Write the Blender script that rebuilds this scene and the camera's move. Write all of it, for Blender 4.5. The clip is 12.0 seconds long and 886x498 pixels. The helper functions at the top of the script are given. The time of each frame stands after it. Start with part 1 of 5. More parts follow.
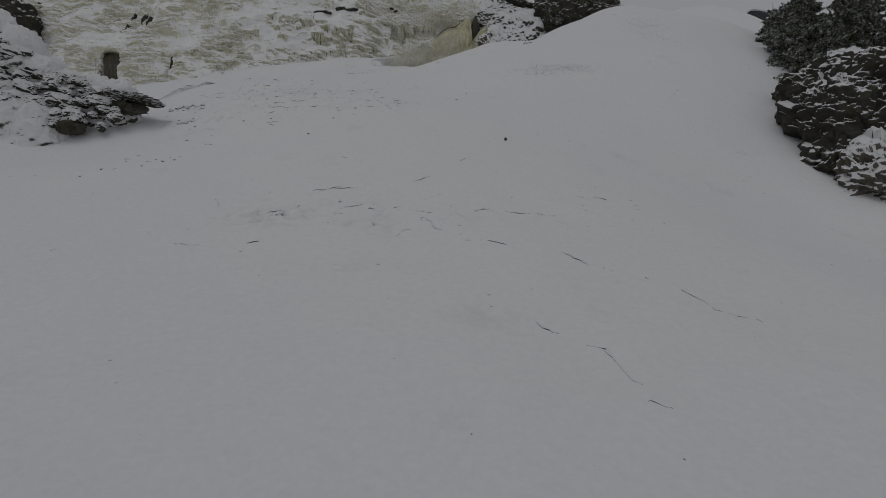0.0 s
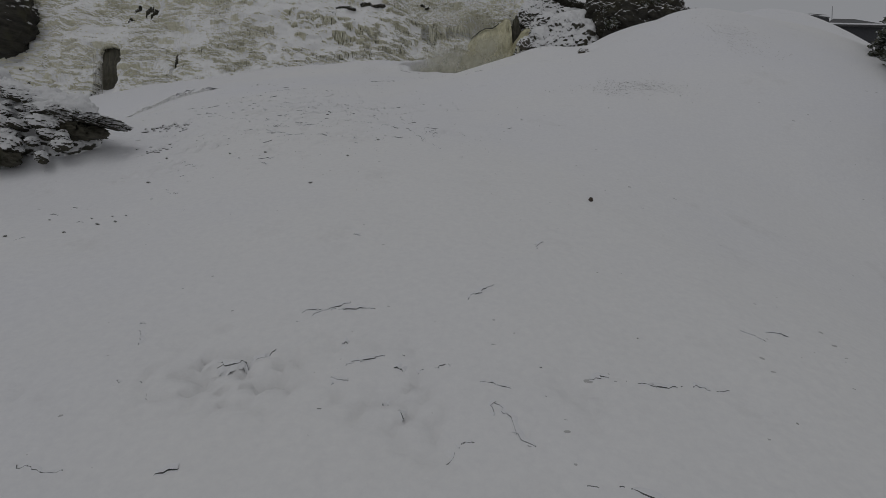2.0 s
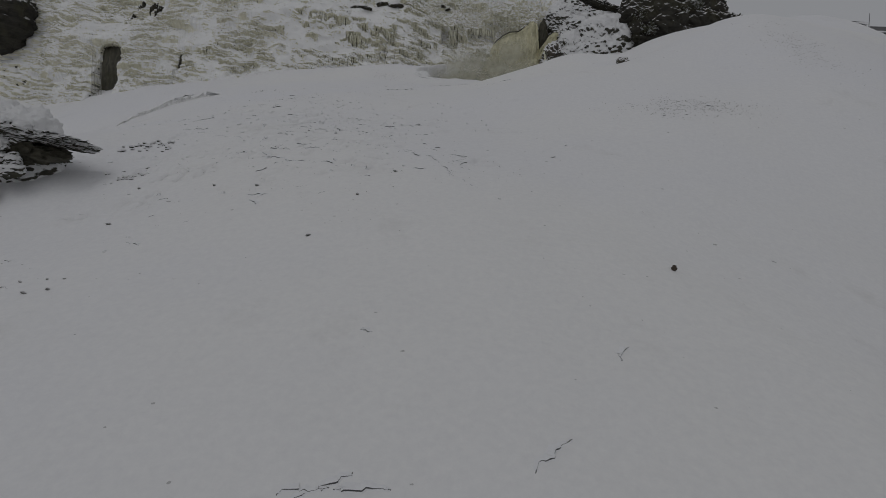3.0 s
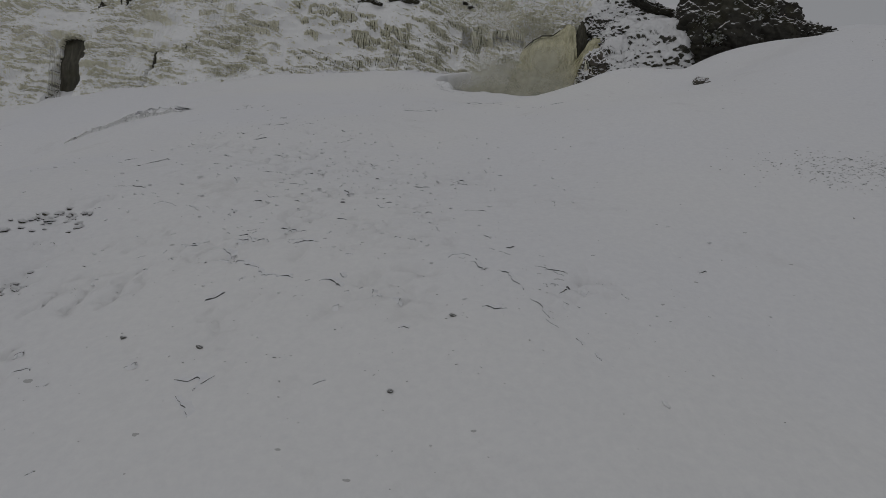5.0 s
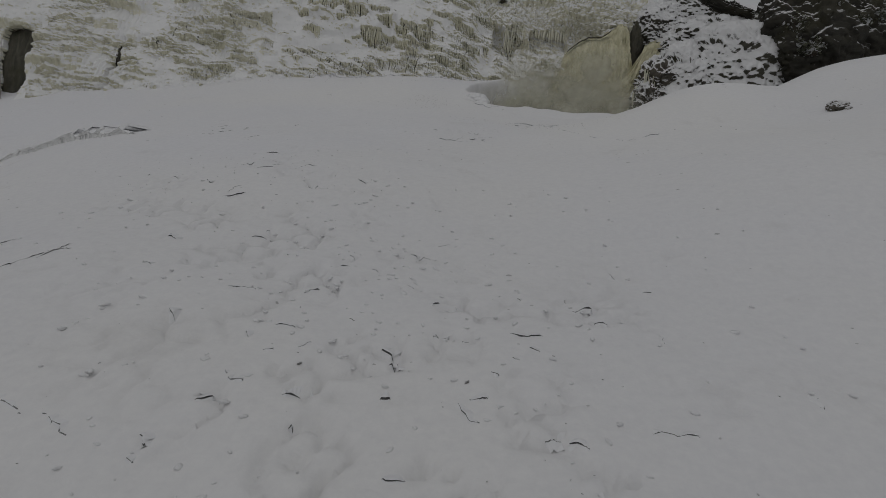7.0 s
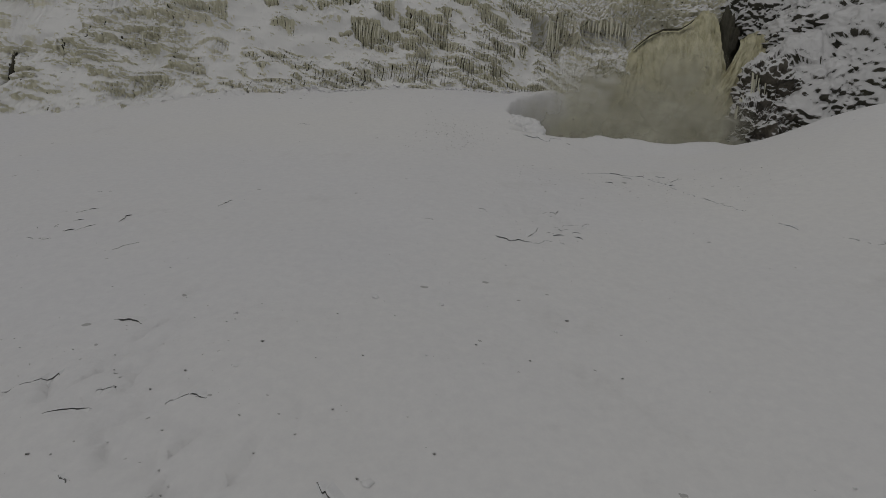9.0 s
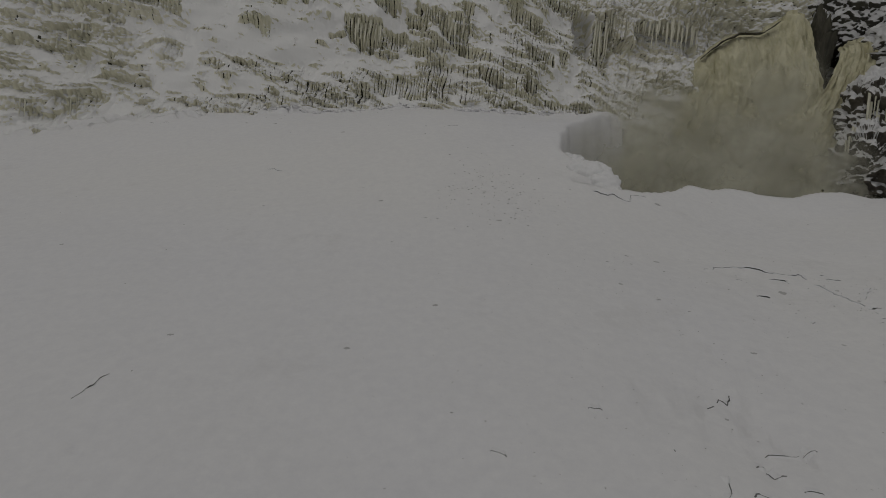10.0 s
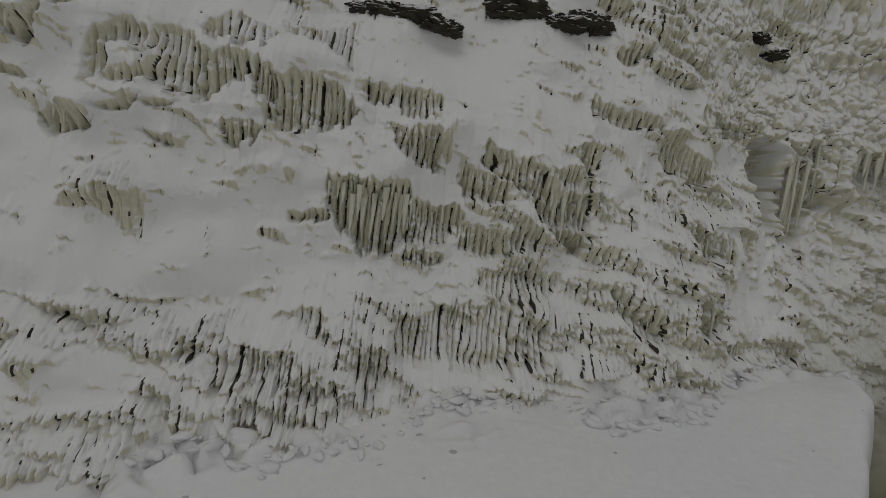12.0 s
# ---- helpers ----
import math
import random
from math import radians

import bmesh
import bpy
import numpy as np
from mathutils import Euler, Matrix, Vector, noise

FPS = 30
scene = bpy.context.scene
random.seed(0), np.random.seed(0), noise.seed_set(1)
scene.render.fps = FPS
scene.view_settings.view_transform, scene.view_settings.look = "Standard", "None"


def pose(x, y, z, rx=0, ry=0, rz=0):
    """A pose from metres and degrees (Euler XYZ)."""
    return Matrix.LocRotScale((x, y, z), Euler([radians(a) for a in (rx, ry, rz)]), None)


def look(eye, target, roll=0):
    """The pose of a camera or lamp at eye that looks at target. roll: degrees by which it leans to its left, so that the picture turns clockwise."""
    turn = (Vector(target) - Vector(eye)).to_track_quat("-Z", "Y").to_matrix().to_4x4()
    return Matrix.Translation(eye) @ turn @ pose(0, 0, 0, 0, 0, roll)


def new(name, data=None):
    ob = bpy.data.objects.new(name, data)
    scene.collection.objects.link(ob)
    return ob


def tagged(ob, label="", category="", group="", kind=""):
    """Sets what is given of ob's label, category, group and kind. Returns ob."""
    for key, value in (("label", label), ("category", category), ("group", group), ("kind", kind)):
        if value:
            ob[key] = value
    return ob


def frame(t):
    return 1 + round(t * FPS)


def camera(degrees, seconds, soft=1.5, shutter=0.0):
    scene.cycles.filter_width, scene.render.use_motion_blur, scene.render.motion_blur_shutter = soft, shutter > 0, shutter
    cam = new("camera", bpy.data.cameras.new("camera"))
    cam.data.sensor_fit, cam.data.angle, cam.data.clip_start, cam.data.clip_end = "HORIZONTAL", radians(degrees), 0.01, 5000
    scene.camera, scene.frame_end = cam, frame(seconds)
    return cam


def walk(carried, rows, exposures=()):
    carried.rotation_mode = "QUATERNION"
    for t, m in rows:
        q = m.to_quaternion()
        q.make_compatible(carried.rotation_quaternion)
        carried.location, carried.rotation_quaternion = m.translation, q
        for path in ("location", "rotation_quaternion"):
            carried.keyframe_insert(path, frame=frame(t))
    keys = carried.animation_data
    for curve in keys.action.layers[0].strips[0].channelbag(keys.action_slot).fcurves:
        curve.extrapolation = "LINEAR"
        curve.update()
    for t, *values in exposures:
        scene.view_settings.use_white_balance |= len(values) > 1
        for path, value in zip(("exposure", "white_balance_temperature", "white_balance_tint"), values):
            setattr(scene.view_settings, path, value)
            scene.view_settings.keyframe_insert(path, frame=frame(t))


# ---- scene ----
# ---------------------------------------------------------------- camera
cam = camera(78.0, 12.0, soft=0.5)
# seconds, eye x, y, z, yaw to the left, pitch up, lean to the left
PATH = [
    (0.0, 0.00, 0.00, 8.00, 0.01, 0.00, -0.01),
    (0.5, -0.20, 1.98, 8.94, -0.10, -0.14, -0.09),
    (1.0, -0.48, 4.00, 9.93, 0.14, -0.27, 0.27),
    (1.5, -1.01, 6.61, 10.98, 1.23, -0.25, 1.22),
    (2.0, -1.48, 9.10, 12.14, 1.92, -0.31, 1.95),
    (2.5, -2.00, 11.59, 13.28, 2.56, -0.34, 2.73),
    (3.0, -2.52, 14.08, 14.42, 2.98, -0.37, 3.32),
    (5.0, -5.61, 23.82, 19.01, 2.46, -0.98, 4.81),
    (5.5, -6.64, 26.30, 19.99, 3.23, -1.08, 6.00),
    (6.0, -7.60, 28.54, 20.97, 2.78, -1.34, 6.24),
    (6.5, -8.55, 31.03, 21.90, 1.65, -1.32, 5.97),
    (8.3, -10.09, 41.88, 25.56, 2.37, -1.64, 5.56),
    (8.5, -10.49, 43.28, 26.16, 2.24, -1.80, 5.50),
    (9.0, -11.49, 47.00, 27.64, 1.93, -2.14, 5.13),
    (9.5, -12.45, 50.98, 29.18, 1.55, -2.39, 5.17),
    (10.0, -13.24, 54.82, 30.73, 1.33, -2.70, 5.60),
    (10.5, -14.41, 59.01, 32.71, 0.23, -3.42, 6.11),
    (11.0, -15.61, 62.98, 35.03, -1.20, -4.36, 6.59),
    (11.5, -17.13, 66.68, 37.83, -3.76, -5.69, 6.72),
    (12.0, -18.48, 70.03, 40.67, -6.59, -7.71, 7.00),
]


def gaze(x, y, z, yaw, pitch, roll):
    a, p = radians(yaw), radians(pitch)
    return look((x, y, z), (x - math.sin(a) * math.cos(p), y + math.cos(a) * math.cos(p), z + math.sin(p)), roll)


walk(cam, [(t, gaze(*row)) for t, *row in PATH], exposures=[(0.0, -1.75, 6230, 11), (5.5, -1.75, 6260, 11), (8.5, -1.77, 6480, 10), (11.0, -1.92, 6620, 10), (12.0, -1.68, 6480, 9)])

# ---------------------------------------------------------------- world and sun
world = bpy.data.worlds.new("overcast")
scene.world = world
world.use_nodes = True
wn, wl = world.node_tree.nodes, world.node_tree.links
sky = wn.new("ShaderNodeTexSky")
sky.sky_type, sky.sun_disc = "NISHITA", False
sky.sun_elevation, sky.sun_rotation = radians(48), radians(200)
sky.air_density, sky.dust_density, sky.ozone_density = 1.0, 4.0, 1.0
grey = wn.new("ShaderNodeHueSaturation")
grey.inputs["Saturation"].default_value = 0.12
wl.new(sky.outputs[0], grey.inputs["Color"])
cloud = wn.new("ShaderNodeMix")
cloud.data_type = "RGBA"
cloud.inputs[0].default_value = 0.7
cloud.inputs[7].default_value = (10.0, 10.0, 10.0, 1)
wl.new(grey.outputs[0], cloud.inputs[6])
wl.new(cloud.outputs[2], wn["Background"].inputs["Color"])
wn["Background"].inputs["Strength"].default_value = 0.10
sun = new("sun", bpy.data.lights.new("sun", "SUN"))
sun.data.energy, sun.data.angle, sun.data.color = 0.6, radians(24), (1.0, 0.97, 0.93)
sun.matrix_world = look((0, 0, 200), (60, 80, 40))

# ---------------------------------------------------------------- noise


def lattice(ix, iy, iz):
    n = (ix * 73856093) ^ (iy * 19349663) ^ (iz * 83492791)
    n = ((n ^ (n >> 13)) & 0x7FFFFFFF) * 1274126177 & 0x7FFFFFFF
    return ((n ^ (n >> 16)) & 0xFFFF) / 65535.0


def vnoise(x, y, z):
    """Smooth value noise in -1..1 on arrays."""
    x, y, z = np.broadcast_arrays(np.asarray(x, float), y, z)
    fx, fy, fz = np.floor(x), np.floor(y), np.floor(z)
    ix, iy, iz = fx.astype(np.int64), fy.astype(np.int64), fz.astype(np.int64)
    u, v, w = x - fx, y - fy, z - fz
    u, v, w = u * u * (3 - 2 * u), v * v * (3 - 2 * v), w * w * (3 - 2 * w)
    out = 0
    for a in (0, 1):
        for b in (0, 1):
            for c in (0, 1):
                k = (u if a else 1 - u) * (v if b else 1 - v) * (w if c else 1 - w)
                out = out + k * lattice(ix + a, iy + b, iz + c)
    return out * 2 - 1


def fractal(x, y, z, octaves=4, gain=0.5):
    out, amp = 0, 1.0
    for n in range(octaves):
        out = out + amp * vnoise(x * 2**n + 17 * n, y * 2**n - 9 * n, z * 2**n + 5 * n)
        amp *= gain
    return out


def smooth(a, b, v):
    t = np.clip((v - a) / (b - a), 0, 1)
    return t * t * (3 - 2 * t)


# ---------------------------------------------------------------- the lie of the land
# mounds and hollows on the long slope: x, y, reach in x, reach in y, height
MOUNDS = [
    (22, 30, 12, 14, -2.80),
    (10, 48, 10, 14, 4.23),
    (30, 70, 14, 16, 10.31),
    (52, 108, 22, 24, 17.36),
    (48, 66, 14, 20, 4.50),
    (-15, 18, 14, 14, -1.16),
    (-20, 40, 12, 12, -1.89),
    (-28, 60, 12, 12, 2.40),
    (-9, 62, 10, 10, 2.36),
    (-8, 40, 12, 10, 2.51),
    (9, 68, 5, 5, 2.06),
    (12, 10, 12, 12, -0.29),
    (-42, 76, 14, 14, 0.62),
    (-12, 79, 12, 10, 4.00),
    (22, 50, 9, 12, 4.70),
    (0, 26, 12, 10, 1.20),
    (2, 54, 8, 8, 3.08),
    (14, 60, 8, 8, 3.80),
    (20, 64, 7, 7, 3.30),
    (2, 66, 6, 6, 3.29),
    (34, 48, 9, 12, 2.62),
    (15, 74, 6, 6, 5.40),
    (2, 77, 7, 6, 1.44),
    (-45, 55, 16, 16, -9.27),
    (-32, 36, 14, 14, 2.81),
    (36, 82, 9, 9, 0.07),
    (42, 92, 10, 10, -0.32),
    (30, 60, 8, 8, 0.86),
    (-6, 82, 3.4, 2.6, 1.30),
    (-18, 45, 8, 6, 1.42),
    (-24, 32, 7, 6, -2.01),
    (6, 72, 5, 5, 3.16),
    (-14, 54, 6, 5, 1.13),
]
MOUNDS += [(104, 176, 50, 42, 18.6), (-57, 76, 12, 11, -4.2), (-22, 36.3, 4, 2.6, 0.9), (19.6, 70.5, 3.5, 4, 1.2), (-27, 79.5, 6, 4, 1.0)]
# the foot of the cliff: x, y
FOOT_X = (-120, -62, -47, -39, -34, -30, -24, -18, -12, -8.5, -4.5, 0, 6, 10, 16)
FOOT_Y = (76, 78, 78.2, 78.2, 78.2, 78.8, 80.0, 81.5, 81.9, 83.4, 84.4, 85.2, 85.6, 85.5, 85)
POOL = ((-9.7, 72.5), (-9.0, 73.3), (-9.6, 75.0), (-9.5, 76.6), (-8.8, 78.4), (-7.6, 79.8), (-5.5, 82.5), (-4.7, 83.6), (-4.4, 84.8), (0, 87), (6, 87), (5.2, 81), (2.6, 77.8),
        (0.7, 76.2), (-1.6, 74.8), (-3.4, 75.1), (-5.4, 74.3), (-7.4, 73.0))
WATER = 30.9
# broken, refrozen patches of the snow: x, y, reach in x, reach in y, depth
ROUGH = ((-11, 45, 8, 6.5, 0.34), (-3, 20.3, 5, 1.8, 0.26), (-7.5, 20.6, 3, 1.3, 0.26), (-15, 38, 5, 4, 0.34), (-17, 53, 5, 4, 0.26), (-12, 71, 1.6, 2.0, 0.14), (9.4, 45.8, 2.6, 1.0, 0.22),
         (-2.6, 37.9, 1.2, 1.2, 0.40), (-9, 63, 4, 2.5, 0.16), (-5, 67, 3, 1.6, 0.16), (20.2, 54.8, 1.8, 3, 0.22), (12, 60, 3, 2, 0.16), (-8, 38, 5, 2.5, 0.26))


def lumps(x, z, sx, sz, seed, gap=0.22, crease=False):
    """Rounded lumps, and the narrow creases between them: depth from the crowns, 0 to about 1. Steeper below than above."""
    u, v = x / sx, z / sz
    iu, iv = np.floor(u).astype(np.int64), np.floor(v).astype(np.int64)
    first, second = np.full(np.shape(u), 9.0), np.full(np.shape(u), 9.0)
    for a in (-1, 0, 1):
        for c in (-1, 0, 1):
            pu = iu + a + lattice(iu + a, iv + c, iu * 0 + seed)
            pv = iv + c + lattice(iu + a, iv + c, iu * 0 + seed + 31)
            dv = v - pv
            d = (u - pu) ** 2 + (dv * np.where(dv < 0, 1.15, 0.9)) ** 2
            second = np.minimum(second, np.maximum(first, d))
            first = np.minimum(first, d)
    if crease:
        return np.sqrt(second) - np.sqrt(first)
    return 0.55 * np.clip(first, 0, 1) + 0.6 * (1 - smooth(0, gap, np.sqrt(second) - np.sqrt(first)))


def cells2(u, v):
    """A number of its own for each cell of a plane."""
    iu, iv = np.floor(u + 0.4 * vnoise(u, v, 3.1)).astype(np.int64), np.floor(v + 0.4 * vnoise(u, v, 8.1)).astype(np.int64)
    return lattice(iu, iv, iu * 0 + 5)


def foot(x):
    return np.interp(x, FOOT_X, FOOT_Y)


def slope(x, y):
    """The snow slope without its fine relief."""
    x, y = np.asarray(x, float), np.asarray(y, float)
    far = np.where(y > 120, 120 + 40 * np.tanh((y - 120) / 40), np.where(y < -25, -25 + 25 * np.tanh((y + 25) / 25), y))
    side = 70 * np.tanh(x / 70)
    z = 1.445 + -0.0696 * side + 0.3692 * far
    for a, b, r, s, k in MOUNDS:
        z = z + k * np.exp(-(((x - a) / r) ** 2) - ((y - b) / s) ** 2)
    return z


def pool_depth(x, y):
    """Signed distance to the pool's edge: inside it is positive."""
    best, inside = np.full(np.shape(x), 1e9), np.zeros(np.shape(x), bool)
    for (ax, ay), (bx, by) in zip(POOL, POOL[1:] + POOL[:1]):
        t = np.clip(((x - ax) * (bx - ax) + (y - ay) * (by - ay)) / ((bx - ax) ** 2 + (by - ay) ** 2), 0, 1)
        best = np.minimum(best, np.hypot(x - ax - t * (bx - ax), y - ay - t * (by - ay)))
        inside ^= ((ay > y) != (by > y)) & (x < (bx - ax) * (y - ay) / (by - ay + 1e-12) + ax)
    return np.where(inside, best, -best)


def land(x, y):
    """The height of the snow, with its relief, the pool's basin and the terrace over the falls."""
    x, y = np.asarray(x, float), np.asarray(y, float)
    z = slope(x, y)
    near = np.exp(-((x / 60) ** 2) - ((y - 40) / 70) ** 2)
    z = z + near * (0.16 * fractal(x / 6, y / 6, 0.5, 3) + 0.07 * fractal(x / 1.3, y / 1.3, 4.5, 3) * 0.5)
    for a, c, rx, ry, k in ROUGH:
        if np.min(np.hypot((x - a) / rx, (y - c) / ry)) > 2:
            continue
        here = smooth(1.3, 0.3, np.hypot((x - a) / rx, (y - c) / ry) + 0.5 * vnoise(x / 1.7, y / 1.7, a)) * smooth(-0.2, 0.35, vnoise(x / 1.1, y / 0.9, c))
        if np.max(here) > 0:
            z = z - here * k * lumps(x + 0.3 * vnoise(x, y, 1.5), y + 0.2 * vnoise(x / 0.6, y / 0.6, 5.5), 0.85, 0.55, 41, 0.2)
    if np.max(y) < 68:
        return z
    edge = foot(x) - y + 0.5 * vnoise(x / 2.0, y / 2.0, 8.5)
    torn = smooth(-0.2, 0.2, edge) * smooth(1.8, 0.8, edge) * smooth(-40, -34, x) * smooth(-5, -8, x) * smooth(-0.25, 0.35, vnoise(x / 1.5, y / 0.7, 3.5) + 0.5 * vnoise(x / 0.5, y / 0.4, 6.5))
    z = z + torn * (0.28 - 0.66 * lumps(x + 0.2 * vnoise(x / 0.4, y / 0.4, 2.5) + 0.3 * vnoise(x, y, 4.5), y + 0.25 * vnoise(x / 0.4, y / 0.4, 7.5), 0.95, 0.40, 53, 0.25))
    back = smooth(1.5, 7.5, y - foot(x)) * smooth(34, 20, x)
    z = z + back * np.maximum(0, 50 + 0.5 * vnoise(x / 2.5, y / 2.5, 2.5) - z)
    d = pool_depth(x + 0.35 * vnoise(x / 0.9, y / 0.9, 1.5), y + 0.35 * vnoise(x / 0.9, y / 0.9, 6.5))
    z = z + smooth(-1.6, -0.2, d) * 0.22
    return np.where(d > -0.15, z + smooth(-0.15, 0.45, d) * (WATER - 1.0 - z), z)


# ---------------------------------------------------------------- materials


def material(name):
    m = bpy.data.materials.new(name)
    m.use_nodes = True
    return m, m.node_tree.nodes, m.node_tree.links, m.node_tree.nodes["Principled BSDF"]


def noise_node(n, l, scale, detail=6.0, rough=0.55, stretch=None, space="Object", twist=0.0):
    co = n.new("ShaderNodeTexCoord")
    mp = n.new("ShaderNodeMapping")
    mp.inputs["Scale"].default_value = stretch or (1, 1, 1)
    l.new(co.outputs[space], mp.inputs["Vector"])
    t = n.new("ShaderNodeTexNoise")
    t.inputs["Scale"].default_value, t.inputs["Detail"].default_value, t.inputs["Roughness"].default_value = scale, detail, rough
    t.inputs["Distortion"].default_value = twist
    l.new(mp.outputs[0], t.inputs["Vector"])
    return t.outputs["Fac"]


def ramp(n, l, fac, stops):
    r = n.new("ShaderNodeValToRGB")
    e = r.color_ramp.elements
    while len(e) < len(stops):
        e.new(0.5)
    for k, (at, colour) in zip(e, stops):
        k.position = at
        k.color = (*colour, 1) if len(colour) == 3 else colour
    l.new(fac, r.inputs["Fac"])
    return r.outputs["Color"]


def mix(n, l, fac, a, b, kind="MIX"):
    m = n.new("ShaderNodeMix")
    m.data_type, m.blend_type = "RGBA", kind
    for socket, value in ((m.inputs[0], fac), (m.inputs[6], a), (m.inputs[7], b)):
        if isinstance(value, (int, float)):
            socket.default_value = value
        elif isinstance(value, tuple):
            socket.default_value = (*value, 1)
        else:
            l.new(value, socket)
    return m.outputs[2]


def arith(n, l, op, a, b=0.0):
    m = n.new("ShaderNodeMath")
    m.operation = op
    for socket, value in zip(m.inputs, (a, b)):
        if isinstance(value, (int, float)):
            socket.default_value = value
        else:
            l.new(value, socket)
    return m.outputs[0]


def bump(n, l, bsdf, height, strength, distance):
    b = n.new("ShaderNodeBump")
    b.inputs["Strength"].default_value, b.inputs["Distance"].default_value = strength, distance
    l.new(height, b.inputs["Height"])
    l.new(b.outputs[0], bsdf.inputs["Normal"])


def facing_up(n, l, low, high, grain, ragged=1.1):
    """1 where a face lies flat enough to hold snow, with a ragged edge."""
    g = n.new("ShaderNodeNewGeometry")
    s = n.new("ShaderNodeSeparateXYZ")
    l.new(g.outputs["Normal"], s.inputs[0])
    v = arith(n, l, "ADD", s.outputs["Z"], arith(n, l, "MULTIPLY", arith(n, l, "SUBTRACT", grain, 0.5), ragged))
    r = n.new("ShaderNodeMapRange")
    r.inputs["From Min"].default_value, r.inputs["From Max"].default_value = low, high
    l.new(v, r.inputs["Value"])
    return r.outputs[0]


def snow_material(name, tint, dirt, flecks):
    m, n, l, p = material(name)
    broad = noise_node(n, l, 0.05, 4.0)
    fine = noise_node(n, l, 1.1, 8.0, 0.6)
    c = ramp(n, l, broad, [(0.35, (0.80, 0.80, 0.815)), (0.65, tint)])
    specks = ramp(n, l, noise_node(n, l, 0.33, 10.0, 0.68), [(0.60, (0, 0, 0)), (0.78, (1, 1, 1))])
    c = mix(n, l, arith(n, l, "MULTIPLY", specks, dirt), c, (0.42, 0.40, 0.37))
    co = n.new("ShaderNodeTexCoord")
    vo = n.new("ShaderNodeTexVoronoi")
    vo.inputs["Scale"].default_value = 0.55
    l.new(co.outputs["Object"], vo.inputs["Vector"])
    sx = n.new("ShaderNodeSeparateColor")
    l.new(vo.outputs["Color"], sx.inputs[0])
    reach = arith(n, l, "MULTIPLY", arith(n, l, "POWER", sx.outputs[0], 6.0), 0.024)
    dot = arith(n, l, "LESS_THAN", arith(n, l, "ADD", vo.outputs["Distance"], arith(n, l, "MULTIPLY", arith(n, l, "SUBTRACT", noise_node(n, l, 11.0), 0.5), 0.09)), reach)
    c = mix(n, l, arith(n, l, "MULTIPLY", dot, 0.75), c, (0.16, 0.15, 0.13))
    c = mix(n, l, 1.0, c, ramp(n, l, noise_node(n, l, 5.0, 6.0, 0.7), [(0.30, (0.93, 0.93, 0.94)), (0.70, (1, 1, 1))]), "MULTIPLY")
    # crumbs and flecks strewn in patches
    v2 = n.new("ShaderNodeTexVoronoi")
    v2.inputs["Scale"].default_value = 2.6
    mp = n.new("ShaderNodeMapping")
    mp.inputs["Scale"].default_value = (0.6, 1.0, 1.0)
    l.new(co.outputs["Object"], mp.inputs["Vector"])
    l.new(mp.outputs[0], v2.inputs["Vector"])
    s2 = n.new("ShaderNodeSeparateColor")
    l.new(v2.outputs["Color"], s2.inputs[0])
    patchy = ramp(n, l, noise_node(n, l, 0.22, 4.0, 0.6), [(0.46, (0.10,) * 3), (0.62, (1, 1, 1))])
    reach2 = arith(n, l, "MULTIPLY", arith(n, l, "MULTIPLY", arith(n, l, "POWER", s2.outputs[0], 3.0), 0.16), patchy)
    edge2 = arith(n, l, "ADD", v2.outputs["Distance"], arith(n, l, "MULTIPLY", arith(n, l, "SUBTRACT", noise_node(n, l, 7.0), 0.5), 0.34))
    fleck = arith(n, l, "LESS_THAN", edge2, reach2)
    c = mix(n, l, arith(n, l, "MULTIPLY", fleck, flecks), c, (0.24, 0.235, 0.22))
    l.new(c, p.inputs["Base Color"])
    p.inputs["Roughness"].default_value = 0.85
    p.inputs["Specular IOR Level"].default_value = 0.15
    mid = noise_node(n, l, 0.45, 5.0, 0.6)
    crumb = arith(n, l, "MULTIPLY", arith(n, l, "MULTIPLY", arith(n, l, "SUBTRACT", 1.0, arith(n, l, "MINIMUM", arith(n, l, "MULTIPLY", edge2, 2.2), 1.0)), patchy), arith(n, l, "MULTIPLY", s2.outputs[1], 0.6))
    bump(n, l, p, arith(n, l, "ADD", crumb, arith(n, l, "ADD", fine, arith(n, l, "MULTIPLY", mid, 2.0))), 0.5, 0.10)
    return m


SNOW = snow_material("snow", (0.83, 0.825, 0.81), 0.22, 0.55)
SNOW_CLEAN = snow_material("snow_clean", (0.84, 0.84, 0.83), 0.05, 0.0)


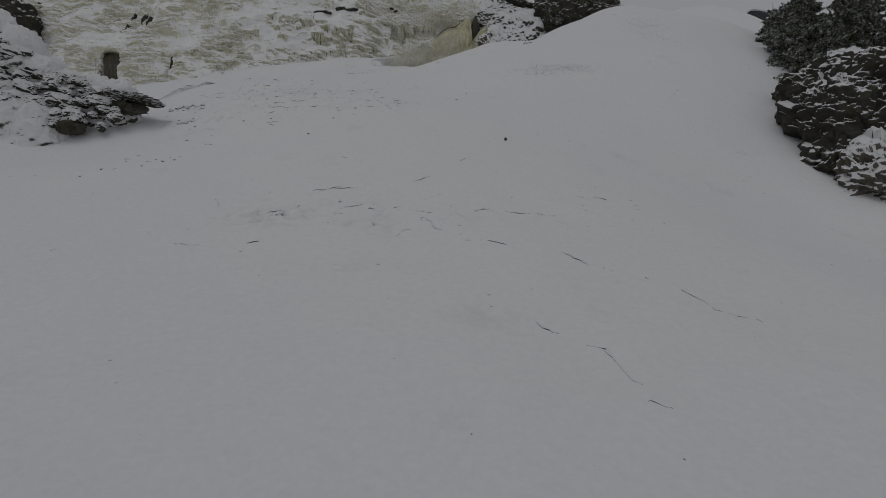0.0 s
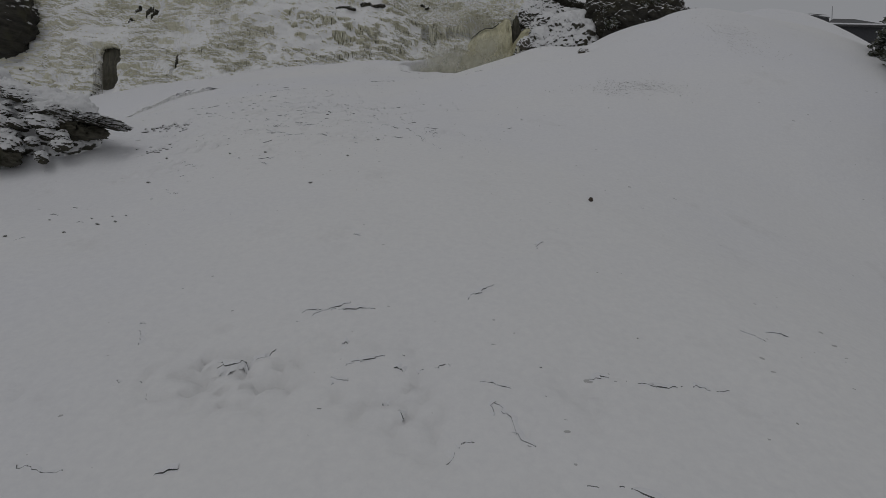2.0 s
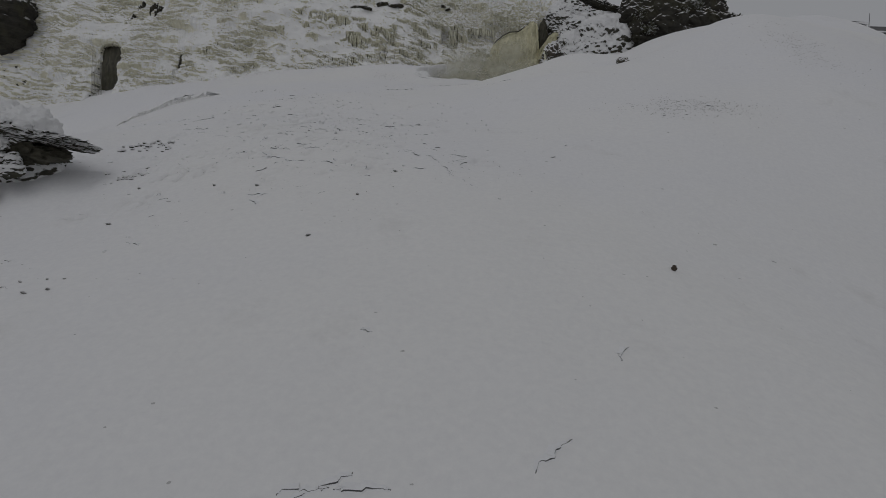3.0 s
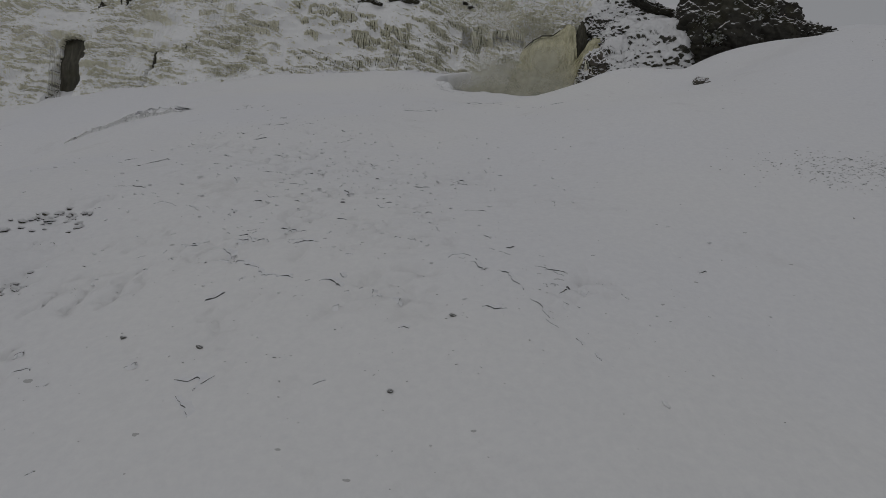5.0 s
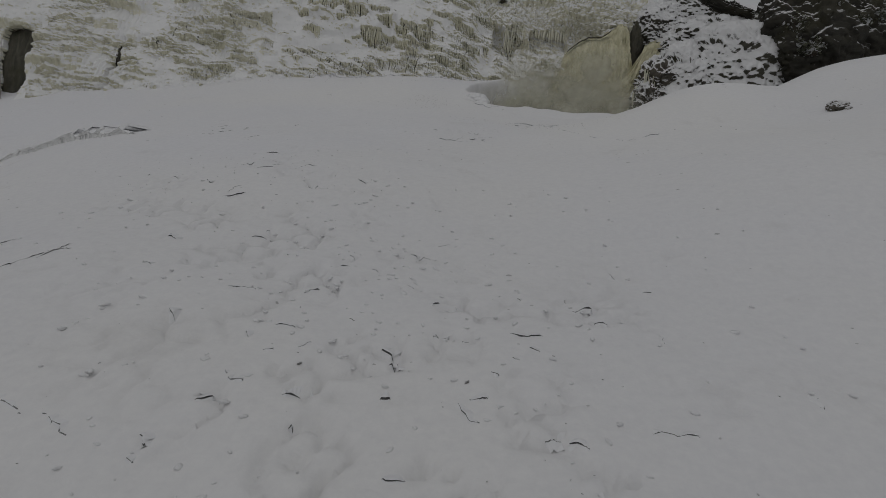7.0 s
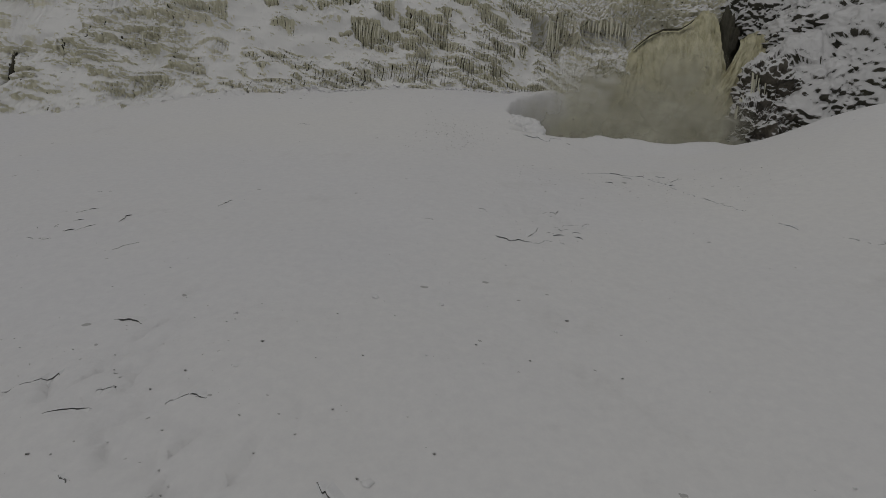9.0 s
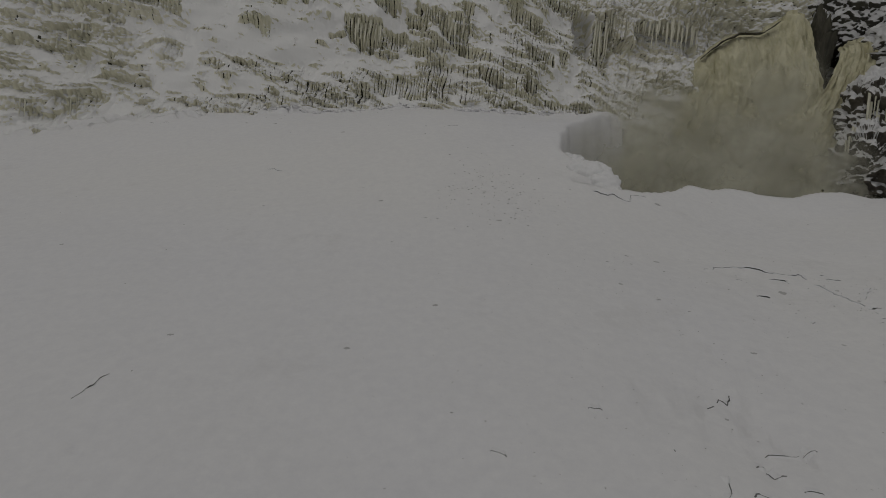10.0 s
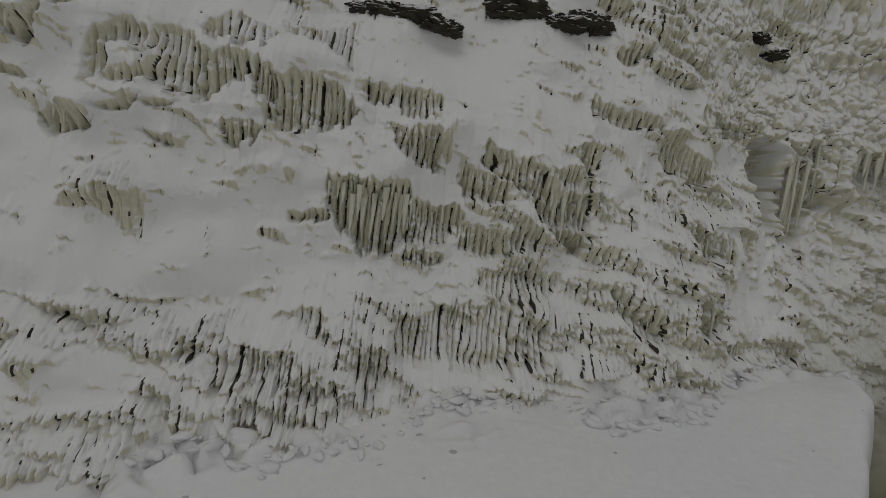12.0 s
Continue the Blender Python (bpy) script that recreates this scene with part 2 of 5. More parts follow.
def ice_material(name, low, high, snow_low, snow_high, dirt, plastered=False):
    m, n, l, p = material(name)
    grain = noise_node(n, l, 1.6, 8.0, 0.65)
    flutes = noise_node(n, l, 1.0, 6.0, 0.6, (3.2, 3.2, 0.35))
    broad = noise_node(n, l, 0.16, 4.0)
    c = ramp(n, l, flutes, [(0.30, low), (0.70, high)])
    c = mix(n, l, ramp(n, l, broad, [(0.4, (0, 0, 0)), (0.65, (1, 1, 1))]), c, dirt)
    white = facing_up(n, l, snow_low, snow_high, grain)
    if plastered:
        bare = n.new("ShaderNodeAttribute")
        bare.attribute_name = "bare_ice"
        ragged = arith(n, l, "ADD", bare.outputs["Fac"], arith(n, l, "MULTIPLY", arith(n, l, "SUBTRACT", grain, 0.5), 0.9))
        white = arith(n, l, "MAXIMUM", white, ramp(n, l, ragged, [(0.25, (1, 1, 1)), (0.55, (0, 0, 0))]))
    c = mix(n, l, white, c, (0.82, 0.82, 0.81))
    l.new(c, p.inputs["Base Color"])
    l.new(ramp(n, l, white, [(0.0, (0.38,) * 3), (1.0, (0.85,) * 3)]), p.inputs["Roughness"])
    p.inputs["Specular IOR Level"].default_value = 0.3
    bump(n, l, p, arith(n, l, "ADD", flutes, arith(n, l, "MULTIPLY", grain, 0.6)), 0.7, 0.06)
    return m


ICE = ice_material("cliff_ice", (0.57, 0.55, 0.40), (0.77, 0.75, 0.60), -0.10, 0.22, (0.78, 0.755, 0.62), True)
ICICLE = ice_material("icicle_ice", (0.70, 0.685, 0.54), (0.85, 0.835, 0.71), 0.10, 0.45, (0.78, 0.765, 0.63))


def rock_material(name, dark, light, snow_low, snow_high, layers, ragged=1.1):
    m, n, l, p = material(name)
    grain = noise_node(n, l, 2.6, 10.0, 0.75)
    strata = noise_node(n, l, 1.0, 7.0, 0.65, layers, twist=0.6)
    c = ramp(n, l, strata, [(0.32, dark), (0.72, light)])
    moss = ramp(n, l, noise_node(n, l, 0.5, 6.0), [(0.5, (0, 0, 0)), (0.66, (1, 1, 1))])
    c = mix(n, l, arith(n, l, "MULTIPLY", moss, 0.6), c, (0.055, 0.052, 0.026))
    ledges = noise_node(n, l, 1.0, 9.0, 0.72, (0.8, 0.8, 2.6), twist=0.9)
    white = facing_up(n, l, snow_low, snow_high, ledges, ragged)
    c = mix(n, l, white, c, (0.80, 0.80, 0.80))
    l.new(c, p.inputs["Base Color"])
    p.inputs["Roughness"].default_value = 0.8
    bump(n, l, p, arith(n, l, "ADD", strata, grain), 0.9, 0.12)
    return m


ROCK = rock_material("dark_rock", (0.012, 0.011, 0.008), (0.06, 0.056, 0.042), 0.40, 0.62, (0.5, 0.5, 2.2), 0.9)
SNOWY_ROCK = rock_material("snowed_rock", (0.02, 0.019, 0.014), (0.11, 0.105, 0.08), -0.34, -0.14, (0.8, 0.8, 1.6), 0.9)
BANK_ROCK = rock_material("layered_rock", (0.03, 0.027, 0.022), (0.20, 0.18, 0.145), -0.02, 0.20, (1.6, 1.6, 0.8), 0.7)
# wet rock, and also the painted shade in the cliff ice's narrow gaps
WET_ROCK_AND_SHADE = rock_material("wet_rock_and_shade", (0.040, 0.038, 0.028), (0.13, 0.122, 0.09), 1.3, 1.6, (2.0, 2.0, 0.5))


def plain(name, colour, roughness, spread=0.25, scale=3.0, metal=0.0):
    m, n, l, p = material(name)
    v = noise_node(n, l, scale, 6.0)
    low = tuple(c * (1 - spread) for c in colour)
    high = tuple(min(1, c * (1 + spread)) for c in colour)
    l.new(ramp(n, l, v, [(0.3, low), (0.7, high)]), p.inputs["Base Color"])
    p.inputs["Roughness"].default_value, p.inputs["Metallic"].default_value = roughness, metal
    bump(n, l, p, v, 0.3, 0.02)
    return m


CRACK = plain("crack_ice", (0.15, 0.15, 0.147), 0.7, 0.5)
BARK = plain("bark", (0.07, 0.055, 0.042), 0.9, 0.4, 8)
WALL_DARK = plain("dark_cladding", (0.035, 0.036, 0.04), 0.7, 0.3)
SHINGLE = plain("shingles", (0.10, 0.10, 0.10), 0.8, 0.4)
METAL = plain("grey_metal", (0.25, 0.25, 0.26), 0.5, 0.2, 3, 0.6)


def needles(name, a, b, snowy):
    m, n, l, p = material(name)
    g = n.new("ShaderNodeNewGeometry")
    c = ramp(n, l, g.outputs["Random Per Island"], [(0.0, a), (1 - snowy, b), (min(1, 1 - snowy + 0.06), (0.55, 0.56, 0.56))])
    l.new(c, p.inputs["Base Color"])
    p.inputs["Roughness"].default_value = 0.75
    return m


NEEDLE = needles("cedar_needles", (0.055, 0.062, 0.036), (0.17, 0.175, 0.12), 0.34)
BRUSH = needles("bare_brush", (0.05, 0.042, 0.032), (0.12, 0.10, 0.08), 0.15)


def water_material(name, low, high, streak, alpha_low, alpha_high, relief=0.8):
    m, n, l, p = material(name)
    s = noise_node(n, l, 1.0, 8.0, 0.65, streak, twist=0.4)
    l.new(ramp(n, l, s, [(0.3, low), (0.72, high)]), p.inputs["Base Color"])
    p.inputs["Roughness"].default_value = 0.5
    l.new(ramp(n, l, noise_node(n, l, 1.3, 6.0, 0.6, streak), [(0.3, (alpha_low,) * 3), (0.6, (alpha_high,) * 3)]), p.inputs["Alpha"])
    bump(n, l, p, s, relief, 0.15)
    return m


FALLING = water_material("falling_water", (0.44, 0.415, 0.25), (0.76, 0.725, 0.52), (2.2, 2.2, 0.3), 0.75, 1.0, 0.6)
TRICKLE = water_material("thin_falling_water", (0.18, 0.17, 0.14), (0.5, 0.49, 0.44), (5, 5, 0.25), 0.0, 0.55)
CHURN = water_material("churning_water", (0.16, 0.16, 0.08), (0.50, 0.48, 0.34), (0.8, 0.8, 0.8), 1.0, 1.0)


def spray_material():
    m, n, l, p = material("spray")
    co = n.new("ShaderNodeTexCoord")
    mp = n.new("ShaderNodeMapping")
    mp.inputs["Location"].default_value, mp.inputs["Scale"].default_value = (-1, -1, -1), (2, 2, 2)
    l.new(co.outputs["Generated"], mp.inputs["Vector"])
    sp = n.new("ShaderNodeSeparateXYZ")
    l.new(mp.outputs[0], sp.inputs[0])
    x2 = arith(n, l, "MULTIPLY", sp.outputs["X"], sp.outputs["X"])
    z2 = arith(n, l, "MULTIPLY", sp.outputs["Z"], sp.outputs["Z"])
    soft = arith(n, l, "SUBTRACT", 1.0, arith(n, l, "SQRT", arith(n, l, "ADD", x2, z2)))
    cloud = noise_node(n, l, 0.42, 5.0, 0.55)
    a = arith(n, l, "MULTIPLY", arith(n, l, "MAXIMUM", soft, 0.0), arith(n, l, "MULTIPLY", ramp(n, l, cloud, [(0.32, (0.10,) * 3), (0.66, (1,) * 3)]), 1.5))
    p.inputs["Base Color"].default_value = (0.56, 0.55, 0.45, 1)
    p.inputs["Roughness"].default_value = 1.0
    p.inputs["Specular IOR Level"].default_value = 0.0
    l.new(a, p.inputs["Alpha"])
    return m


SPRAY = spray_material()

# ---------------------------------------------------------------- makers


def mesh_of(name, verts, faces, mat, smooth_faces=True):
    me = bpy.data.meshes.new(name)
    me.from_pydata(verts if isinstance(verts, list) else verts.tolist(), [], faces if isinstance(faces, list) else faces.tolist())
    for one in mat if isinstance(mat, (list, tuple)) else [mat]:
        me.materials.append(one)
    if smooth_faces:
        me.polygons.foreach_set("use_smooth", np.ones(len(me.polygons), bool))
    me.update()
    return me


def grid_faces(rows, cols):
    i = np.arange(rows - 1)[:, None] * cols + np.arange(cols - 1)[None]
    return np.stack([i, i + 1, i + cols + 1, i + cols], -1).reshape(-1, 4)


def part(name, me, parent, label=""):
    ob = new(name, me)
    ob.parent = parent
    return tagged(ob, label)


def spread(*legs):
    """Coordinates from legs of (start, end, step)."""
    return np.unique(np.round(np.concatenate([np.arange(a, b, s) for a, b, s in legs]), 3))


# ---------------------------------------------------------------- ground and water
gx = np.concatenate([-np.geomspace(2600, 62, 26), spread((-60, -34, 0.8), (-34, -26, 0.3), (-26, -8, 0.10), (-8, 6, 0.15), (6, 32, 0.3), (32, 62, 0.8)), np.geomspace(63, 2600, 30)])
gy = np.concatenate([-np.geomspace(2600, 12, 22), spread((-11, 6, 0.7), (6, 15, 0.28), (15, 24, 0.16), (24, 32, 0.25), (32, 56, 0.15), (56, 69, 0.25), (69, 77, 0.16), (77, 83.5, 0.09), (83.5, 88, 0.16), (88, 125, 0.8)), np.geomspace(126, 2600, 30)])
GX, GY = np.meshgrid(gx, gy)
ground = new("ground", mesh_of("ground", np.stack([GX, GY, land(GX, GY)], -1).reshape(-1, 3), grid_faces(len(gy), len(gx)), SNOW))
tagged(ground, "long snow slope over ice, wind-packed and grey, with cracks", "snow ground", kind="structure")

wx, wy = np.meshgrid(np.arange(-11, 8, 0.2), np.arange(71, 89, 0.2))
wz = WATER + 0.14 * fractal(wx / 1.4, wy / 1.4, 3.5, 3)
water = new("water", mesh_of("water", np.stack([wx, wy, wz], -1).reshape(-1, 3), grid_faces(*wx.shape), CHURN))
tagged(water, "churning olive-brown water of the plunge pool", "water", kind="structure")

# ---------------------------------------------------------------- frozen cliff
HOLES = ((-48.4, 1.6, 27.5, 36.9, 3.5), (-39.4, 0.18, 31.4, 36.0, 1.4), (-7.5, 0.55, 40.4, 42.9, 1.5), (-2.8, 1.9, 41.2, 43.0, 1.2))  # openings: x, half width, foot, head, depth
# smooth aprons of snow: x, z, reach in x, reach in z
APRONS = ((-22.9, 38.5, 2.2, 1.0), (-20.3, 43.4, 1.5, 0.7), (-17.2, 43.2, 2.0, 0.8), (-15.2, 42.5, 1.4, 0.8), (-21.7, 41.1, 1.4, 0.35),
          (-20.2, 40.6, 1.6, 0.5), (-18.6, 38.3, 1.3, 0.35), (-12.9, 41.6, 0.8, 1.1), (-8.1, 44.6, 1.6, 0.7), (-26.5, 40.2, 2.0, 1.2),
          (-25.0, 43.5, 3.0, 0.6), (-39.0, 38.0, 4.0, 1.5), (-50.0, 38.5, 4.0, 1.5), (-30.0, 42.5, 3.0, 1.0), (-26.8, 36.8, 0.9, 1.6))


cx = spread((-78, -58, 0.2), (-58, -36, 0.065), (-36, -26, 0.04), (-26, -7, 0.0225), (-7, 0, 0.04), (0, 10, 0.09))
cz = spread((25, 28, 0.13), (28, 34.4, 0.07), (34.4, 44.2, 0.031), (44.2, 46.6, 0.045), (46.6, 49.2, 0.13))
CX, CZ = np.meshgrid(cx, cz)
BASE = np.interp(CX, (-75, -55, -49, -43.5, -39, -32, -26, -18, -12, -5, 0, 10), (27, 28.8, 29.9, 31.2, 32.2, 33.4, 34.6, 36, 36.8, 36.8, 34, 34))
CY = foot(CX) - 0.30 + 0.30 * (1 - 0.6 * smooth(-6.0, -2.0, CX)) * np.maximum(0, CZ - BASE) - 0.5 * smooth(0.6, -1.0, CZ - BASE)
EASE = 0.25 + 0.75 * smooth(0.0, 2.5, CZ - BASE)
CY += EASE * (0.9 * vnoise(CX / 5, 3.3, CZ / 3.5) + 0.40 * vnoise(CX / 1.7, 6.1, CZ / 1.1)) + 0.08 * vnoise(CX / 0.6, 2.1, CZ / 0.45)
for ax, az, rx, rz in APRONS:
    one = smooth(1.4, 0.5, np.hypot((CX - ax) / rx, (CZ - az) / rz))
    CY += 0.32 * one * np.clip(CZ - az, -rz, rz)
# tufted ice: towards the falls, low on the wall and on its far end


def columns(x, z, wide, seed):
    """Upright columns side by side: depth from their crowns, 0 to 1, and a number of its own for each."""
    u = (x + 0.9 * wide * vnoise(x / (2.5 * wide), seed + 0.5, z / (5 * wide)) + 0.12 * wide * vnoise(x / wide, seed + 3.5, z / (0.8 * wide))) / wide
    iu = np.floor(u).astype(np.int64)
    first, second, own = np.full(np.shape(u), 9.0), np.full(np.shape(u), 9.0), np.zeros(np.shape(u))
    for a in (-1, 0, 1):
        h = lattice(iu + a, iu * 0 + seed, iu * 0 + 7)
        d = np.abs(u - iu - a - 0.15 - 0.7 * h)
        second = np.minimum(second, np.maximum(first, d))
        own = np.where(d < first, (h * 5.77) % 1.0, own)
        first = np.minimum(first, d)
    c = np.clip(2 * first / (first + second + 1e-9), 0, 1)
    return 1 - np.sqrt(np.maximum(0, 1 - c * c * 0.98)), own


def tufts(x, z, wide, tall, seed, share, ragged):
    """Hanging tufts of ice, each under its own rounded cap of snow: how far they stand out (0 to 1), and where their fringes are bare."""
    u, v = x / wide, z / tall
    iu, iv = np.floor(u).astype(np.int64), np.floor(v).astype(np.int64)
    out, bare = np.zeros(np.shape(u)), np.zeros(np.shape(u))
    for a in (-1, 0, 1):
        for c in (-1, 0, 1):
            h1, h2, h3 = (lattice(iu + a, iv + c, iu * 0 + seed + k) for k in (0, 37, 71))
            across = (u - iu - a - h1) / (0.42 + 0.5 * h3)
            down = (iv + c + h2 - v) / (0.55 + 0.5 * h1) + 0.5
            full = np.sqrt(np.clip(down / 0.45, 0, 1))
            body = np.sqrt(np.maximum(0, 1 - (across / np.maximum(full, 0.05)) ** 2))
            end = 0.92 + 0.25 * (ragged - 0.5) - 0.25 * across * across
            one = np.where(h3 * 0.93 < share, body * full * (0.55 + 0.45 * np.clip(down, 0, 1)) * smooth(end, end - 0.30, down), 0)
            bare = np.where(one > out, smooth(0.30, 0.52, down + 0.25 * (ragged - 0.5)), bare)
            out = np.maximum(out, one)
    return out, bare * smooth(0.05, 0.3, out)


WX, WZ = CX + 0.12 * vnoise(CX / 0.5, 1.1, CZ / 0.5), CZ + 0.12 * vnoise(CX / 0.5, 5.1, CZ / 0.5) + 0.10 * vnoise(CX / 0.12, 4.1, CZ / 0.4)
FARX = smooth(-27, -33, CX)
FALLX = smooth(-7.5, -5.0, CX) * smooth(8.0, 4.5, CX)
# how thick the tufts stand: low on the wall, right of the steps, beside the alcove, and all over the far end
ROUND = np.maximum(smooth(-11.0, -8.8, CX + 0.45 * (CZ - 43.5)) * smooth(41.5, 43.0, CZ), 0.45 * FALLX)  # rounded tufts towards the falls
THICK = np.maximum.reduce([
    0.8 * smooth(-12.2, -10.6, CX + 0.35 * (CZ - 41)),
    smooth(3.4, 1.8, CZ - BASE + 0.5 * vnoise(CX / 1.5, 2.2, CZ / 1.5)) * smooth(-17.0, -18.4, CX),
    0.8 * smooth(-16.2, -14.6, CX) * smooth(41.4, 40.0, CZ),
    0.8 * smooth(-26.5, -29.5, CX)])
THIN = 0.22 + 0.30 * smooth(0.0, 0.5, vnoise(CX / 1.6, 7.2, CZ / 0.9))
PATCH = smooth(-0.55, 0.15, vnoise(CX / 1.8, 5.2, CZ / 1.2) + 0.5 * vnoise(CX / 0.7, 1.2, CZ / 0.5))
THICK = THICK * PATCH
for ax, az, rx, rz in APRONS:
    bald = smooth(0.8, 1.25, np.hypot((CX - ax) / rx, (CZ - az) / rz) + 0.25 * vnoise(CX / 0.6, ax, CZ / 0.6))
    THICK, THIN = THICK * bald, THIN * (0.35 + 0.65 * bald)
REED, OWN = columns(CX, CZ, 0.155, 19)
FINE, OWN2 = columns(CX, CZ, 0.075, 23)
BARE = np.zeros_like(CX)
ROCK_AND_SHADE = np.zeros_like(CX)  # dark faces: shade painted between columns and lobes, real rock in hollow and brow
# small ledges in slanting, broken rows: each an apron of snow that ends in a fringe of short columns
for rise, slant, seed, wave, most, much in ((1.05, 0.42, 3, 0.85, 0.62, 1.0), (0.52, 0.35, 13, 0.62, 0.55, 0.85), (0.30, 0.20, 31, 0.40, 0.6, 0.40)):
    g = (CZ + slant * (np.maximum(CX, -27) + 0.15 * np.minimum(CX + 27, 0)) + wave * vnoise(CX / (2.0 * rise), seed + 0.5, CZ / (1.6 * rise)) + 0.35 * wave * vnoise(CX / (0.6 * rise), seed + 4.5, CZ / (0.6 * rise)) + 0.05 * rise * (OWN - 0.5)) / rise
    phase = g - np.floor(g)
    where = THICK * much + (0.5 if rise > 0.6 else 0.75) * THIN + 0.75 * vnoise(CX / (0.9 * rise), seed + 8.5, CZ / (0.7 * rise)) + 0.25 * vnoise(CX / (0.25 * rise), seed + 2.5, CZ / (0.4 * rise))
    f = most * smooth(0.10, 0.85, where) * (1 - 0.7 * ROUND) + 1e-4
    size = f * rise
    low = f * 0.45 * OWN2
    apron = ((1 - phase) / (1 - f)) ** 1.6
    fringe = smooth(low - 0.04, low + 0.10, phase) * (0.45 + 0.55 * np.clip(phase / f, 0, 1))
    face = smooth(f + 0.04, f - 0.05, phase) * smooth(0.03, 0.12, size)
    CY -= 0.42 * size * np.where(phase > f, apron, fringe)
    CY += face * np.minimum(0.16, 0.55 * size + 0.02) * (0.75 * REED + 0.45 * FINE) - face * 0.03 * OWN
    # shade painted dark between the columns of each fringe
    ROCK_AND_SHADE = np.maximum(ROCK_AND_SHADE, (face > 0.7) * (REED > 0.45 - 0.12 * OWN) * (size > 0.14) * (phase < 0.8 * f))
    BARE = np.maximum(BARE, 0.8 * face)
# rounded tufts with narrow creases between them
SX, SZ = CX + 0.10 * vnoise(CX / 0.35, 1.6, CZ / 0.35) + 0.3 * vnoise(CX / 1.3, 9.6, CZ / 1.3), CZ + 0.16 * vnoise(CX / 0.35, 6.6, CZ / 0.35) + 0.4 * vnoise(CX / 1.1, 2.6, CZ / 1.4)
for wide, tall, seed, deep in ((0.62, 0.80, 11, 0.15), (0.30, 0.44, 29, 0.085)):
    out, bare = tufts(WX, WZ, wide, tall, seed, 0.85 * ROUND + 0.12 * THIN, OWN2)
    CY -= deep * out
    CY += bare * deep * (0.45 * FINE + 0.25 * REED)
    BARE = np.maximum(BARE * (1 - 0.6 * out), 0.7 * bare)
for wide, tall, seed, reach, deep in ((0.44, 0.70, 3, 0.15, 0.13), (0.20, 0.42, 17, 0.20, 0.08)):
    gap = lumps(SX, SZ, wide, tall, seed, crease=True)
    some = smooth(0.40, 0.80, 0.8 * ROUND + 0.2 * THICK + 0.55 * vnoise(CX / (1.1 * wide), seed + 0.3, CZ / (0.8 * tall)))
    CY += some * deep * (1 - smooth(0, reach, gap)) + some * 0.25 * deep * smooth(2.2 * reach, 0, gap)
    # thin dark line along each crease, standing in for its shade
    ROCK_AND_SHADE = np.maximum(ROCK_AND_SHADE, (some > 0.8) * (gap < 0.10 * reach))
    BARE = np.maximum(BARE, 0.7 * some * smooth(1.6 * reach, 0.6 * reach, gap))
CY += (1 - BARE) * 0.025 * vnoise(CX / 0.4, 2.7, CZ / 0.3)
# long frozen runs beside the falls and on the far end
RUNS = np.maximum(FALLX, FARX * smooth(-0.4, 0.3, vnoise(CX / 3, 1.7, CZ / 4)))
CY += RUNS * (0.22 * columns(CX, CZ, 0.42, 43)[0] + 0.10 * REED)
BARE = np.maximum.reduce([BARE, RUNS * 0.6 * smooth(-0.4, 0.3, vnoise(CX / 1.2, 3.9, CZ / 1.5))])
CURTAINS = []


def bow(u, three):
    """A curve through values at 0, 1/2 and 1."""
    p, q, r = three
    return p + u * (4 * q - 3 * p - r) + u * u * 2 * (p + r - 2 * q)


def hang(a, c, tops, lows, out=0.16):
    """A curtain of ice: under a pillow of snow the face drops plumb in reeds, and the next apron starts at its foot."""
    if c - a > 0.5 and tops[1] - lows[1] > 0.38:
        CURTAINS.append((a, c, tops, lows))
    i0, i1 = np.searchsorted(cx, (a - 0.4, c + 0.4))
    k0, k1 = np.searchsorted(cz, (min(lows) - 0.9, max(tops) + 1.1))
    if i1 - i0 < 3 or k1 - k0 < 3:
        return
    w = np.s_[k0:k1, i0:i1]
    x, z = CX[w], CZ[w]
    u = np.clip((x - a) / (c - a), -0.1, 1.1)
    tall0 = tops[1] - lows[1]
    top = bow(u, tops) + min(0.10, 0.3 * tall0) * vnoise(x / 0.35, a * 3, 0.5) + min(0.11, 0.3 * tall0) * vnoise(x / 0.10, c, 2.5) + min(0.14, 0.25 * tall0) * (OWN[w] - 0.5)
    end = bow(u, lows) + min(0.10, 0.3 * tall0) * vnoise(x / 0.30, c * 3, 1.5) + min(0.22, 0.35 * tall0) * (OWN[w] - 0.35)
    edge = (np.abs(x - (a + c) / 2) - (c - a) / 2) + 0.07 * vnoise(z / 0.12, a, c)
    side = smooth(0.05, -0.05, edge) * (top > end)
    wide = smooth(0.35, -0.10, edge)
    tall = np.maximum(top - end, 0.05)
    drop = np.clip(top - z, 0, tall)
    face = side * smooth(top + 0.05, top - 0.05, z) * smooth(end - 0.03, end + 0.03, z)
    pillow = np.where(z > top, smooth(top + 0.9, top, z), np.where(z > end, 1 - drop / tall, 0.6 * smooth(end - 0.8, end, z)))
    CY[w] += -out * wide * pillow + face * (0.05 + 0.22 * drop + (0.03 + 0.30 * smooth(0.0, 0.20, drop)) * REED[w] + 0.09 * FINE[w] - 0.07 * OWN[w])
    # gaps between reeds coloured dark as painted shade, below the curtain's top
    ROCK_AND_SHADE[w] = np.maximum(ROCK_AND_SHADE[w], face * smooth(0.08, 0.22, drop) * (REED[w] > 0.42 - 0.16 * OWN[w]))
    BARE[w] = np.maximum(BARE[w], face)


